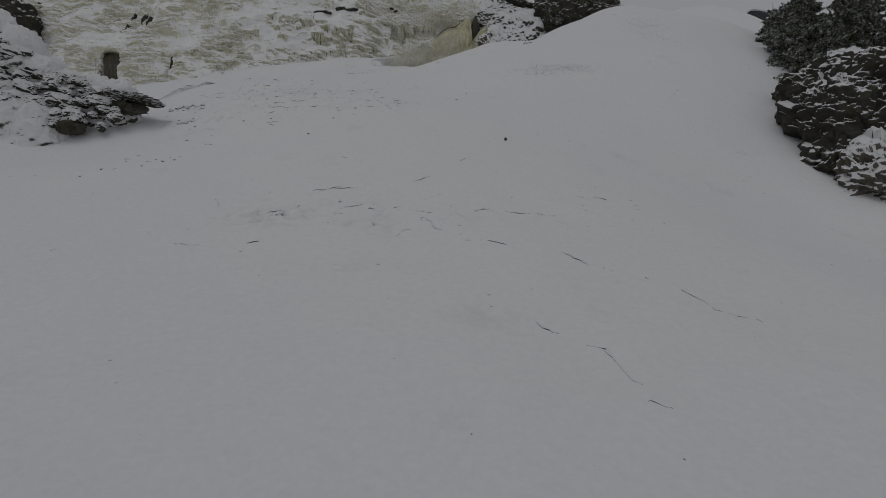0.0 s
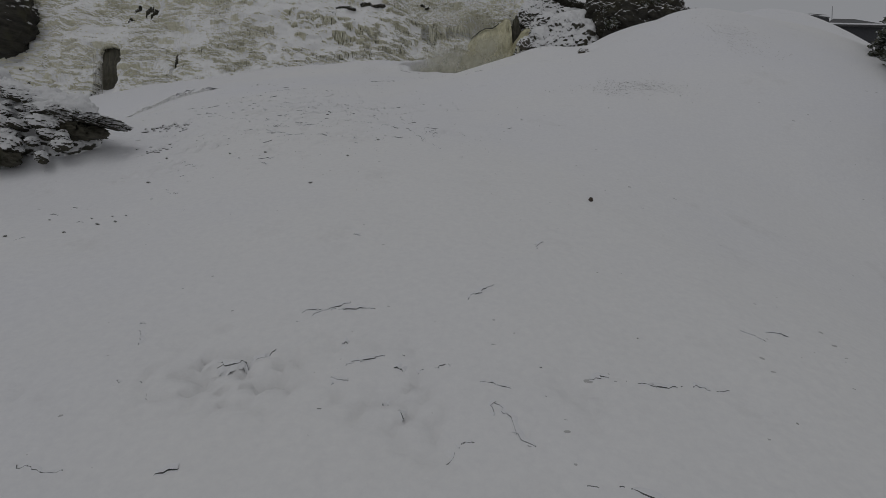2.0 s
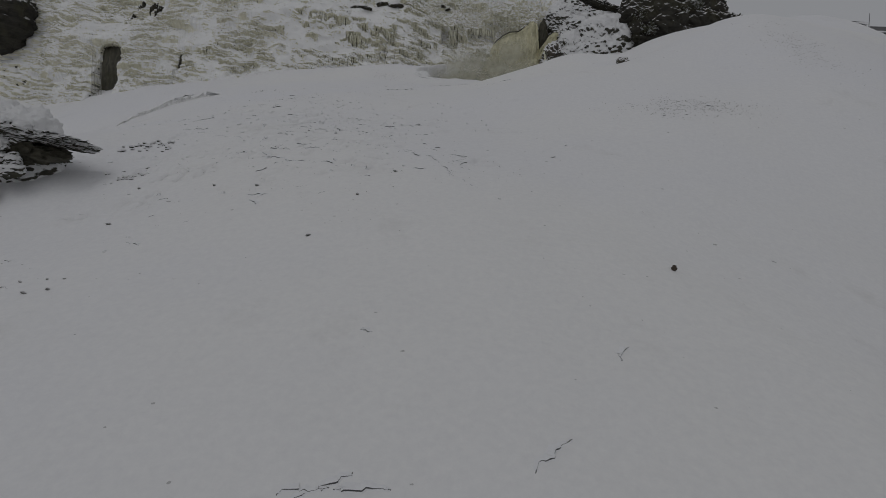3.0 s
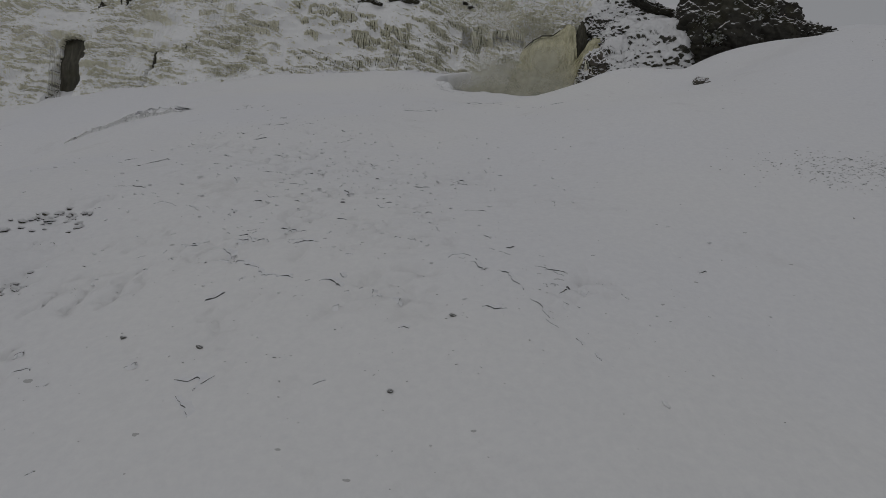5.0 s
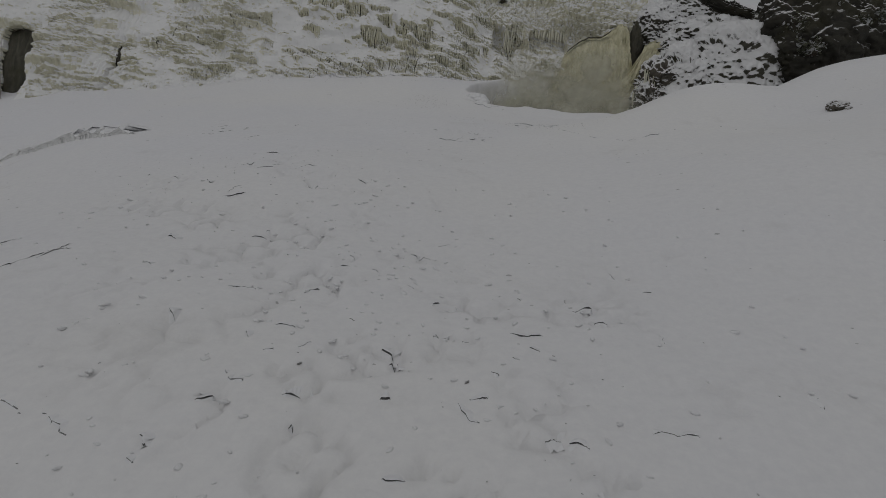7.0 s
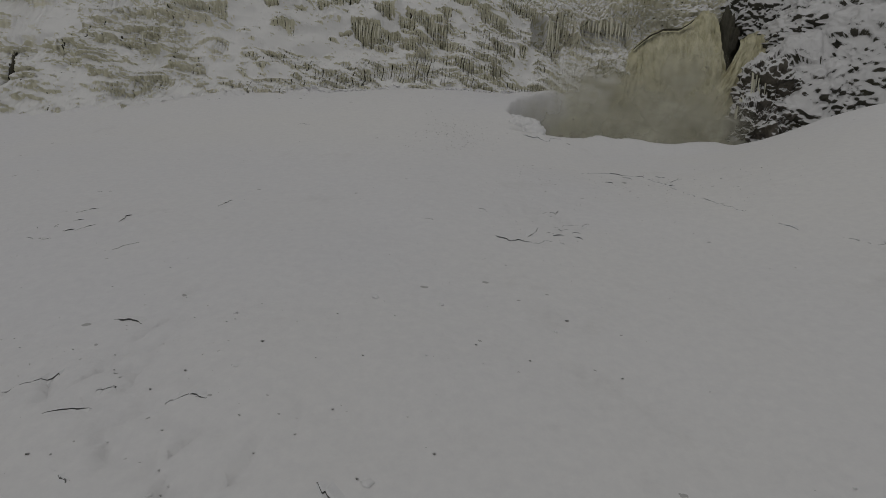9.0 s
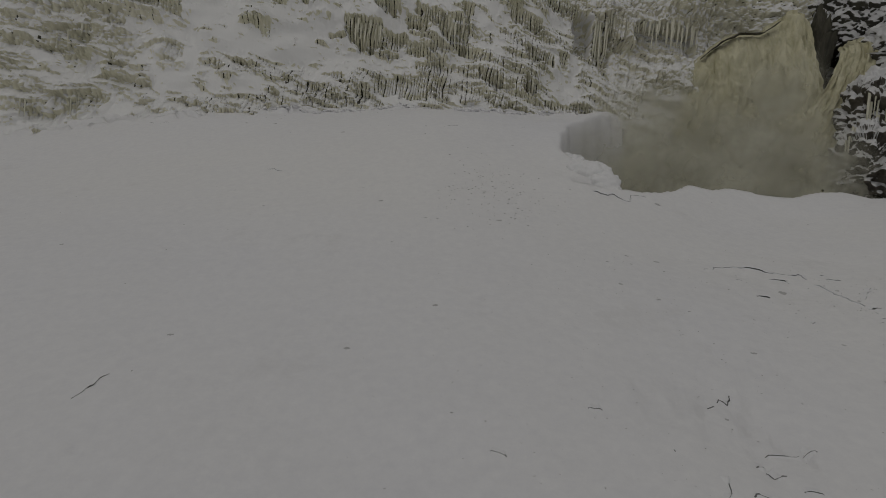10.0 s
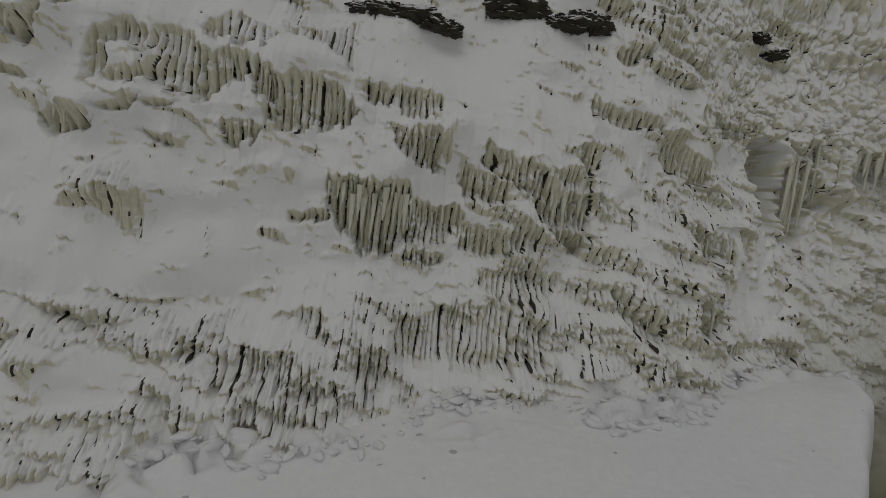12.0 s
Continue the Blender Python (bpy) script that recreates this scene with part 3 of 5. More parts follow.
# high on the wall
hang(-25.71, -25.05, (42.62, 42.84, 43.11), (42.36, 42.18, 42.92))
hang(-25.06, -24.38, (43.23, 43.33, 43.37), (42.99, 42.97, 43.21))
hang(-24.50, -24.08, (42.41, 42.64, 42.76), (41.55, 41.63, 41.92))
hang(-24.14, -23.43, (42.80, 42.94, 42.82), (42.39, 42.43, 42.33))
hang(-24.08, -23.21, (41.91, 42.03, 42.11), (41.64, 41.72, 41.86))
hang(-23.38, -22.39, (42.80, 42.92, 42.66), (41.72, 41.58, 41.52))
hang(-22.43, -21.80, (42.64, 42.59, 42.58), (41.55, 41.64, 41.96))
hang(-22.46, -21.05, (43.18, 43.46, 43.17), (42.99, 42.73, 43.06))
hang(-24.14, -23.41, (41.25, 41.34, 41.53), (41.13, 41.14, 41.39))
hang(-23.37, -22.76, (41.43, 41.44, 41.47), (41.34, 41.27, 41.39))
hang(-25.30, -24.30, (41.03, 41.16, 41.07), (40.87, 40.53, 40.83))
hang(-23.43, -22.84, (40.85, 40.79, 40.72), (40.79, 40.60, 40.56))
hang(-22.00, -21.12, (41.06, 41.33, 41.29), (40.87, 40.73, 41.16))
hang(-21.88, -21.48, (42.65, 42.68, 42.64), (42.25, 42.04, 42.15))
hang(-21.46, -20.94, (42.51, 42.49, 42.38), (42.03, 41.77, 41.50))
hang(-21.11, -19.17, (42.23, 42.38, 41.81), (41.33, 41.16, 41.74))
hang(-21.04, -19.50, (43.51, 43.47, 43.99), (43.34, 43.11, 42.70))
hang(-18.63, -17.37, (41.63, 41.61, 41.65), (41.55, 40.87, 40.74))
hang(-19.20, -17.42, (42.45, 42.43, 42.42), (42.06, 41.86, 41.81))
hang(-25.91, -25.45, (41.78, 41.71, 41.67), (41.52, 41.52, 41.52))
# the middle steps
hang(-19.72, -17.95, (40.39, 40.39, 40.40), (39.73, 38.72, 38.99))
hang(-17.94, -16.66, (40.07, 40.02, 39.92), (38.97, 39.03, 39.39))
hang(-16.86, -15.66, (41.12, 40.93, 40.83), (40.36, 40.19, 40.05))
hang(-16.38, -15.20, (41.57, 41.34, 41.07), (41.01, 40.74, 40.37))
hang(-15.21, -13.64, (41.06, 41.02, 40.98), (40.37, 39.39, 39.19))
hang(-16.66, -15.11, (39.65, 39.64, 39.67), (39.06, 38.89, 39.18))
hang(-17.96, -17.02, (38.95, 39.00, 38.95), (38.65, 38.59, 38.67))
hang(-16.14, -14.18, (38.68, 38.63, 38.61), (38.28, 37.87, 38.30))
hang(-18.01, -15.30, (37.44, 37.77, 37.83), (36.70, 36.54, 36.56))
hang(-15.34, -14.47, (37.57, 37.64, 37.47), (36.97, 36.60, 36.75))
hang(-13.02, -11.79, (38.80, 38.66, 38.42), (38.38, 37.48, 37.29))
hang(-10.77, -9.89, (38.43, 38.24, 38.05), (37.79, 37.50, 37.48))
hang(-11.58, -9.86, (42.19, 42.11, 41.82), (41.61, 41.22, 41.11))
hang(-10.72, -9.14, (40.14, 39.99, 39.93), (39.47, 39.20, 39.13))
hang(-20.52, -19.63, (39.56, 39.53, 39.65), (39.29, 39.26, 39.42))
# round the alcove
hang(-10.24, -7.91, (43.38, 43.55, 43.23), (42.75, 42.53, 42.49))
hang(-6.95, -5.95, (42.70, 42.85, 42.75), (40.00, 39.70, 40.10))
hang(-13.71, -11.77, (43.06, 42.84, 42.69), (42.56, 42.33, 42.38))
hang(-14.02, -13.52, (41.90, 41.85, 41.73), (41.35, 41.04, 41.18))
hang(-12.94, -12.00, (44.54, 44.46, 44.63), (44.16, 43.99, 44.37))
hang(-11.86, -11.02, (45.68, 45.72, 45.93), (45.51, 45.54, 45.75))
hang(-10.16, -8.59, (45.61, 45.73, 45.70), (45.30, 45.43, 45.50))
hang(-7.63, -6.08, (46.49, 46.41, 46.17), (46.23, 45.68, 45.27))
hang(-10.90, -10.39, (43.87, 43.88, 43.94), (43.70, 43.72, 43.80))
hang(-6.14, -5.08, (43.31, 43.29, 43.11), (41.17, 40.88, 41.08))
# towards the falls
hang(-10.77, -9.52, (40.13, 40.08, 39.95), (39.60, 39.21, 39.48))
hang(-8.86, -8.39, (40.29, 40.27, 40.19), (39.42, 39.25, 39.35))
hang(-10.66, -10.00, (38.47, 38.31, 38.15), (37.61, 37.44, 37.59))
hang(-9.49, -7.04, (37.36, 37.36, 37.40), (36.92, 36.69, 36.83))
# low on the wall
hang(-24.48, -23.75, (37.47, 37.46, 37.25), (37.24, 37.16, 37.11))
hang(-22.17, -21.81, (36.95, 36.99, 36.93), (36.53, 36.51, 36.59))
hang(-21.53, -20.58, (36.74, 36.83, 36.80), (36.16, 36.04, 36.10))
hang(-20.54, -20.00, (36.80, 36.89, 36.84), (36.11, 35.98, 36.13))
hang(-20.98, -19.90, (35.91, 35.93, 35.92), (35.60, 35.29, 35.42))
hang(-19.89, -19.02, (35.78, 35.87, 35.82), (35.45, 35.42, 35.47))
hang(-19.81, -18.99, (36.35, 36.34, 36.32), (35.93, 35.88, 35.96))
hang(-18.66, -18.12, (36.92, 36.94, 36.95), (35.99, 35.93, 36.08))
hang(-20.52, -19.42, (37.41, 37.45, 37.42), (37.27, 37.12, 36.95))
# the far end
hang(-29.80, -28.66, (37.10, 37.06, 37.25), (36.46, 36.15, 36.50))
hang(-30.21, -29.51, (38.58, 38.77, 38.72), (38.19, 38.23, 38.38))
hang(-27.50, -26.74, (37.95, 38.01, 37.95), (36.76, 36.81, 37.07))
hang(-32.62, -29.35, (34.40, 34.85, 35.09), (33.43, 33.50, 34.57))
hang(-30.28, -27.07, (39.92, 40.09, 40.32), (39.27, 39.41, 38.96))
hang(-32.66, -30.58, (37.73, 38.13, 38.34), (36.62, 36.69, 37.18))
for hx, half, lo, hi, deep in HOLES:
    arch = hi - 0.3 * ((CX - hx) / half) ** 2 + 0.2 * vnoise(CX / 0.6, 3, 1)
    hollow = smooth(half, half * 0.9, np.abs(CX - hx + 0.15 * vnoise(CZ / 0.7, 1, 2))) * smooth(arch, arch - 0.3, CZ) * smooth(lo - 0.2, lo, CZ)
    CY += deep * hollow
    if deep > 2:
        ROCK_AND_SHADE = np.maximum(ROCK_AND_SHADE, hollow > 0.12)
CY += 4.0 * smooth(7.0, 10.0, CX)
# the brow from which the river falls: the face steps back under it
RIB = smooth(0.75, 0.45, np.abs(CX - 4.95 - 0.10 * (43 - CZ) + 0.3 * vnoise(CX, 2.2, CZ / 0.7))) * smooth(38.0, 39.5, CZ)
CY += 2.4 * smooth(-0.3, 1.0, CX) * (1 - 1.0 * RIB) * smooth(0.15, -0.25, CZ - np.interp(CX, (-2, -0.2, 2, 3.6, 7.2), (39.9, 41.8, 42.4, 43.8, 42.2)))
CY += 0.35 * RIB * cells2(CX / 0.35, CZ / 0.5)
UNDER = CZ - np.interp(CX, (-2, -0.2, 2, 3.6, 7.2), (39.9, 41.8, 42.4, 43.8, 42.2)) + 0.12 * vnoise(CX / 0.3, 1.9, CZ / 0.3)
ROCK_AND_SHADE = np.maximum(ROCK_AND_SHADE, smooth(0.1, 0.6, CX) * smooth(7.4, 7.0, CX) * (UNDER < 0.12))
cliff = new("wall_cliff", mesh_of("wall_cliff", np.stack([CX, CY, CZ], -1).reshape(-1, 3), grid_faces(len(cz), len(cx)), [ICE, WET_ROCK_AND_SHADE]))
# second material: bare rock, and the shade painted into the ice gaps
cliff.data.polygons.foreach_set("material_index", (ROCK_AND_SHADE[:-1, :-1] + ROCK_AND_SHADE[1:, 1:] > 1.0).astype(np.int32).ravel())
cliff.data.attributes.new("bare_ice", "FLOAT", "POINT").data.foreach_set("value", BARE.ravel())
tagged(cliff, "frozen cliff hung with yellowish ice and snow ledges", "ice cliff", kind="structure")


def front_at(x, z):
    """y of the cliff's face."""
    return float(CY[min(len(cz) - 1, np.searchsorted(cz, z)), min(len(cx) - 1, np.searchsorted(cx, x))])


# ---------------------------------------------------------------- icicles


def icicle_mesh(seed):
    rnd = random.Random(seed)
    verts, sides, rings = [], 6, 6
    lean_x, lean_y = rnd.uniform(-0.05, 0.05), rnd.uniform(-0.05, 0.05)
    for k in range(rings):
        t = k / (rings - 1)
        r = (1 - t) ** 0.7 * rnd.uniform(0.8, 1.2) + 0.06
        for s in range(sides):
            a = 2 * math.pi * (s + 0.5 * (k % 2)) / sides
            w = r * rnd.uniform(0.85, 1.15)
            verts.append((w * math.cos(a) + lean_x * t * 3, w * math.sin(a) + lean_y * t * 3, -t))
    faces = [[k * sides + s, k * sides + (s + 1) % sides, (k + 1) * sides + (s + 1) % sides, (k + 1) * sides + s] for k in range(rings - 1) for s in range(sides)]
    faces += [list(range(sides)), [(rings - 1) * sides + s for s in reversed(range(sides))]]
    return mesh_of("icicle", verts, faces, ICICLE)


ICICLES = [icicle_mesh(k) for k in range(7)]


def icicle_curtain(a, c, tops, lows, thick, step, label, above=-0.03):
    rnd = random.Random(int(a * 100))
    mid = (a + c) / 2
    top = new("icicle_curtain")
    top.location = (mid, front_at(mid, tops[1]), lows[1])
    tagged(top, label, "icicles", "ice curtains on the cliff")
    x = a + 0.05
    while x < c - 0.04:
        u = (x - a) / (c - a)
        head, low = bow(u, tops), bow(u, lows)
        zt = head - rnd.uniform(0.0, 0.25) * (head - low)
        tall = (zt - low) * rnd.uniform(0.45, 1.0)
        if tall > 0.12:
            one = part("icicle", ICICLES[rnd.randrange(7)], top)
            one.location = Vector((x, front_at(x, zt + above) + rnd.uniform(-0.02, 0.05), zt)) - top.location
            r = thick * rnd.uniform(0.6, 1.35)
            one.scale, one.rotation_euler = (r, r, tall), (rnd.uniform(-0.03, 0.03), rnd.uniform(-0.03, 0.03), rnd.uniform(0, 6))
        x += step * rnd.uniform(0.6, 1.5)


for a, c, tops, lows in CURTAINS:
    if tops[1] - lows[1] > 1.4:
        icicle_curtain(a, c, tops, lows, 0.07, 0.15, "tall yellowish frozen columns beside a dark alcove in the cliff")
    else:
        icicle_curtain(a, c, tops, lows, 0.032, 0.17, "curtain of thin yellowish icicles hanging from a snow ledge")
icicle_curtain(-4.8, -0.9, (43.1, 43.2, 43.0), (41.7, 41.5, 41.6), 0.075, 0.17, "row of long pointed icicles hanging over the plunge pool", 0.5)

# ---------------------------------------------------------------- falling water
LIP = ((-1.9, 85.2, 39.7), (-1.1, 85.2, 40.9), (-0.2, 85.2, 41.8), (0.7, 85.1, 42.3), (1.9, 85.0, 42.4), (2.6, 85.0, 43.0), (3.6, 84.9, 43.8), (4.3, 84.9, 43.5))
SIDE_LIP = ((5.7, 84.3, 41.7), (6.2, 84.2, 42.1), (6.8, 84.1, 42.3), (7.2, 84.0, 42.2))


def along(points, s):
    knots = np.linspace(0, 1, len(points))
    return (np.interp(s, knots, [p[k] for p in points]) for k in range(3))


def water_sheet(points, reach, bottom, bulge, seed, drift, back):
    s = np.linspace(0, 1, 130)
    lx, ly, lz = along(points, s)
    d = np.linspace(0, 1, 130)[:, None]
    z = lz + 0.24 - d * (lz - bottom + 0.24)
    drop = lz - z
    y = ly + 0.45 + back - reach * np.sqrt(np.maximum(drop, 0) / 9) - bulge * np.sin(math.pi * s) * d
    x = lx + drop * (drift - 0.24 * (1 - s) ** 2 + 0.05 * s) + 0.12 * vnoise(s * 30, seed, z / 2) + (0.35 * (1 - s) * d * fractal(seed, 0.5, z / 1.2, 3))
    y = y - 0.55 * np.abs(fractal(lx / 0.30, seed + 0.5, z / 2.0 + 0.4 * d, 5, 0.65)) * (0.3 + d) - 0.25 * vnoise(lx / 1.6, seed, z / 2.0)
    return np.stack([x, y, z], -1).reshape(-1, 3), grid_faces(130, 130)


waterfall = new("waterfall")
waterfall.location = (2, 83, WATER)
tagged(waterfall, "yellow-brown waterfall pouring over a rocky brow into the pool", "waterfall")
for name, args in (("main_fall", (LIP, 2.4, WATER - 0.2, 0.9, 4, 0.02, 0.0)), ("side_fall", (SIDE_LIP, 2.6, WATER - 0.2, 0.3, 9, -0.30, 0.0))):
    v, f = water_sheet(*args)
    part(name, mesh_of(name, v - np.array(waterfall.location), f, FALLING), waterfall)

trickle = new("side_waterfall", None)
trickle.location = (-49.2, 77.6, 29.4)
tagged(trickle, "thin veil of water falling before a dark hollow in the ice", "waterfall")
v = np.stack(np.meshgrid(np.linspace(-0.75, 0.55, 16), np.linspace(0, 6.4, 40)), -1).reshape(-1, 2)
v = np.stack([v[:, 0] + 0.03 * (6.4 - v[:, 1]), 0.8 + 0.15 * vnoise(v[:, 0] * 4, 1.5, v[:, 1]), v[:, 1] - 0.4], -1)
part("veil", mesh_of("veil", v, grid_faces(40, 16), TRICKLE), trickle)

spray = new("spray")
spray.location = (-1, 80, WATER)
tagged(spray, "grey-brown spray drifting from the foot of the waterfall", "spray", kind="stuff")
for k, (x, y, z, w, h) in enumerate(((-5.9, 78.4, 34.4, 3.2, 3.2), (-3.6, 82.4, 35.8, 4.2, 4.2), (-1.0, 79.6, 34.0, 4.8, 3.8), (2.4, 79.2, 33.6, 3.4, 3.0), (0.8, 80.8, 36.6, 3.6, 4.6), (-4.0, 76.6, 32.8, 4.4, 2.2))):
    ring, turn = (q.ravel() for q in np.meshgrid(np.linspace(0.02, 1, 12), np.linspace(0, 2 * np.pi, 33)))
    u, v = ring * np.cos(turn), ring * np.sin(turn)
    p = part("veil", mesh_of("veil", np.stack([u * w, 0.25 * vnoise(u * 2, k + 0.5, v * 2) + 0.3 * u ** 2, v * h], -1), grid_faces(33, 12), SPRAY), spray)
    p.location = Vector((x, y, max(z, WATER + 0.95 * h))) - spray.location

# ---------------------------------------------------------------- rocks


def cells(x, y, z, seed):
    """The nearest cell's own number, and the distance to its heart."""
    ix, iy, iz = (np.floor(v).astype(np.int64) for v in (x, y, z))
    near, own = np.full(np.shape(x), 9.0), np.zeros(np.shape(x))
    for a in (-1, 0, 1):
        for b in (-1, 0, 1):
            for c in (-1, 0, 1):
                p = (ix + a, iy + b, iz + c + seed * 101)
                n = lattice(*p)
                d = (x - ix - a - n) ** 2 + (y - iy - b - lattice(p[0] + 57, p[1], p[2])) ** 2 + (z - iz - c - lattice(p[0], p[1] + 91, p[2])) ** 2
                own = np.where(d < near, (n * 7.31) % 1.0, own)
                near = np.minimum(near, d)
    return own, np.sqrt(near)


def rock_mesh(name, blobs, mat, amp, layer, seed, cols=90, rows=60, billow=0.0):
    """Weathered blocks: centre, reach; broken into blocks in layers, or swollen with caught snow."""
    verts, faces, at = [], [], 0
    for n, (cx0, cy0, cz0, rx, ry, rz) in enumerate(blobs):
        m = int(math.sqrt(cols * rows / 6)) + 6
        side = np.tan(np.linspace(-np.pi / 4, np.pi / 4, m))
        p, q = (v.ravel() for v in np.meshgrid(side, side))
        o = np.ones_like(p)
        cube = np.concatenate([np.stack(v, -1) for v in ((p, q, o), (q, p, -o), (o, p, q), (-o, q, p), (q, o, p), (p, -o, q))])
        cube, same = np.unique(np.round(cube, 6), axis=0, return_inverse=True)
        round_ = cube / np.linalg.norm(cube, axis=1)[:, None] ** 0.8
        ux, uy, uz = (round_ / np.abs(round_).max()).T * 1.15
        quads = same.ravel()[np.concatenate([grid_faces(m, m) + k * m * m for k in range(6)])]
        x, y, z = cx0 + rx * ux, cy0 + ry * uy, cz0 + rz * uz
        size = min(rx, ry, rz)
        b = min(layer, size)
        wx, wy = x + 0.3 * b * vnoise(x / b, y / b, z / b), y + 0.3 * b * vnoise(x / b + 9, y / b, z / b)
        tilt = z + 0.22 * x + 0.3 * b * vnoise(x / b, y / b + 5, z / b)
        d = 0.35 * fractal(x / (2.5 * b), y / (2.5 * b), z / (2 * b) + seed, 3, 0.55) * b
        if billow < 1:
            big, small, tiny = (cells(wx / (q * b), wy / (q * b), tilt / (0.75 * q * b), int(seed) + 3) for q in (1.5, 0.65, 0.3))
            d = d + (1 - billow) * b * (0.75 * (big[0] - 0.5) + 0.42 * (small[0] - 0.5) + 0.20 * (tiny[0] - 0.5) + 0.10 * fractal(x * 4 / b, y * 4 / b, z * 4 / b, 2))
        if billow > 0:
            big, small = (cells(wx / (q * b), wy / (q * b), z / (0.8 * q * b), int(seed) + 7)[1] for q in (0.9, 0.4))
            d = d + billow * b * (0.40 * (0.5 - big) + 0.34 * (0.5 - small))
        g = 1 + amp * d / size
        p = np.stack([cx0 + rx * ux * g, cy0 + ry * uy * g, cz0 + rz * uz * (1 + (g - 1) * 0.8)], -1).reshape(-1, 3)
        verts.append(p)
        faces.append(quads + at)
        at += len(p)
    return mesh_of(name, np.concatenate(verts), np.concatenate(faces), mat)


def rock(name, label, blobs, mat, amp=0.5, layer=0.5, seed=1.0, category="rock", cols=90, rows=60, billow=0.0):
    if len(blobs) == 1:
        return tagged(new(name, rock_mesh(name, blobs, mat, amp, layer, seed, cols, rows, billow)), label, category)
    top = new(name)
    for n, one in enumerate(blobs):
        part("ledge", rock_mesh("ledge", (one,), mat, amp, layer, seed + n, cols, rows, billow), top)
    return tagged(top, label, category)


rock("rock_outcrop", "dark cedar-grown rock outcrop with snow caught on its ledges",
     ((30.2, 41.4, 18.0, 3.4, 3.4, 4.0), (28.4, 38.4, 15.0, 3.4, 2.6, 4.4), (35.5, 39.5, 15.6, 5.6, 4.6, 6.2)), ROCK, 0.55, 2.0, 3.0, cols=270, rows=180)
rock("rock_outcrop", "broken foot of the cedar-grown outcrop under patches of snow", ((28.6, 35.4, 11.4, 2.9, 2.2, 3.2), (31.8, 36.0, 13.0, 3.2, 2.8, 3.6)), BANK_ROCK, 0.7, 1.3, 5.0, cols=240, rows=160)
CAPPED = rock_material("snow_capped_rock", (0.018, 0.017, 0.012), (0.09, 0.085, 0.062), -0.40, -0.20, (0.8, 0.8, 1.6), 0.6)
SPINE_X, SPINE_Z = (-34, -29.2, -27.5, -26.1, -22.4, -20.4, -18.7), (23.8, 23.2, 21.6, 19.9, 19.2, 18.3, 17.5)
outcrop = new("rock_outcrop")
outcrop.location = (-26, 35, 14)
tagged(outcrop, "low rock outcrop heaped with snow-capped boulders over a dark undercut", "rock")
r = random.Random(44)


def heap(name, blob, mat, seed, cols, rows, billow, amp=0.9, layer=0.62):
    one = part(name, rock_mesh(name, ((0, 0, 0, *blob[3:]),), mat, amp, layer, seed, cols, rows, billow), outcrop)
    one.location = Vector(blob[:3]) - outcrop.location
    return one


for k in range(8):
    x = -32.9 + 1.55 * k
    top = float(np.interp(x, SPINE_X, SPINE_Z))
    rise = 0.5 * (top - float(land(x, 35.2))) + 0.5
    heap("ledge", (x, 36.0 + 0.12 * k, top - rise, 1.7 - 0.06 * k, 2.2 - 0.16 * k, rise), SNOWY_ROCK, 6.0 + k, 110, 70, 0.9, 0.7)
    if k < 6:
        low = float(land(x, 32.8))
        heap("ledge", (x + r.uniform(-0.4, 0.4), 33.8 + 0.2 * k, low + 0.05 * (top - low), 1.7, 1.6, 0.40 * (top - low) + 0.3), SNOWY_ROCK, 26.0 + k, 110, 70, 0.9, 0.7)
STONES = [rock_mesh("boulder", ((0, 0, 0, 1, 0.8, 0.72),), CAPPED, 0.8, 0.9, 50.0 + k, 40, 28, 0.9) for k in range(5)]
for _ in range(240):
    x = r.uniform(-33.5, -21.0)
    top = float(np.interp(x, SPINE_X, SPINE_Z))
    down = 0.8 * r.random() ** 0.8
    y = 34.6 + 0.12 * (x + 33) - down * (3.6 - 0.16 * (x + 33))
    ground_z = float(land(x, y))
    one = part("boulder", STONES[r.randrange(5)], outcrop)
    size = r.choice((0.16, 0.22, 0.3, 0.42)) * r.uniform(0.8, 1.25)
    one.location = Vector((x, y, ground_z + (1 - down) ** 0.9 * (top - 0.25 - ground_z) - 0.15 * size)) - outcrop.location
    one.scale, one.rotation_euler = (size * r.uniform(1.0, 1.6), size, size), (r.uniform(-0.3, 0.3), r.uniform(-0.2, 0.4), r.uniform(0, 6))
heap("overhang", (-20.8, 36.0, 17.95, 1.75, 1.1, 0.24), CAPPED, 71.0, 100, 60, 0.3, 0.6, 0.5).rotation_euler = (0.0, 0.13, 0.05)
heap("undercut", (-21.6, 36.0, 17.25, 1.5, 0.7, 0.40), WET_ROCK_AND_SHADE, 72.0, 70, 44, 0.0, 0.5, 0.5)
heap("undercut", (-23.4, 34.2, 15.6, 0.7, 0.5, 0.34), WET_ROCK_AND_SHADE, 73.0, 60, 40, 0.0, 0.5, 0.5)
rock("river_bank", "layered ice-hung rock beside the waterfall",
     ((5.6, 81.2, 34.8, 1.3, 1.8, 2.0), (6.8, 81.8, 36.8, 1.8, 2.0, 2.5), (8.8, 84.0, 40.4, 1.7, 1.8, 2.0), (7.4, 82.8, 38.8, 1.5, 1.6, 1.6)), BANK_ROCK, 0.9, 0.9, 9.0, cols=200, rows=130)
rock("river_bank", "snowed-over rocky bank between the waterfall and the boulder",
     ((9.6, 82.0, 37.2, 3.2, 2.6, 4.0), (12.6, 81.6, 38.6, 3.8, 3.0, 4.2), (12.0, 84.4, 41.6, 4.6, 3.2, 2.6)), SNOWY_ROCK, 0.6, 1.1, 10.0, cols=220, rows=140, billow=0.35)
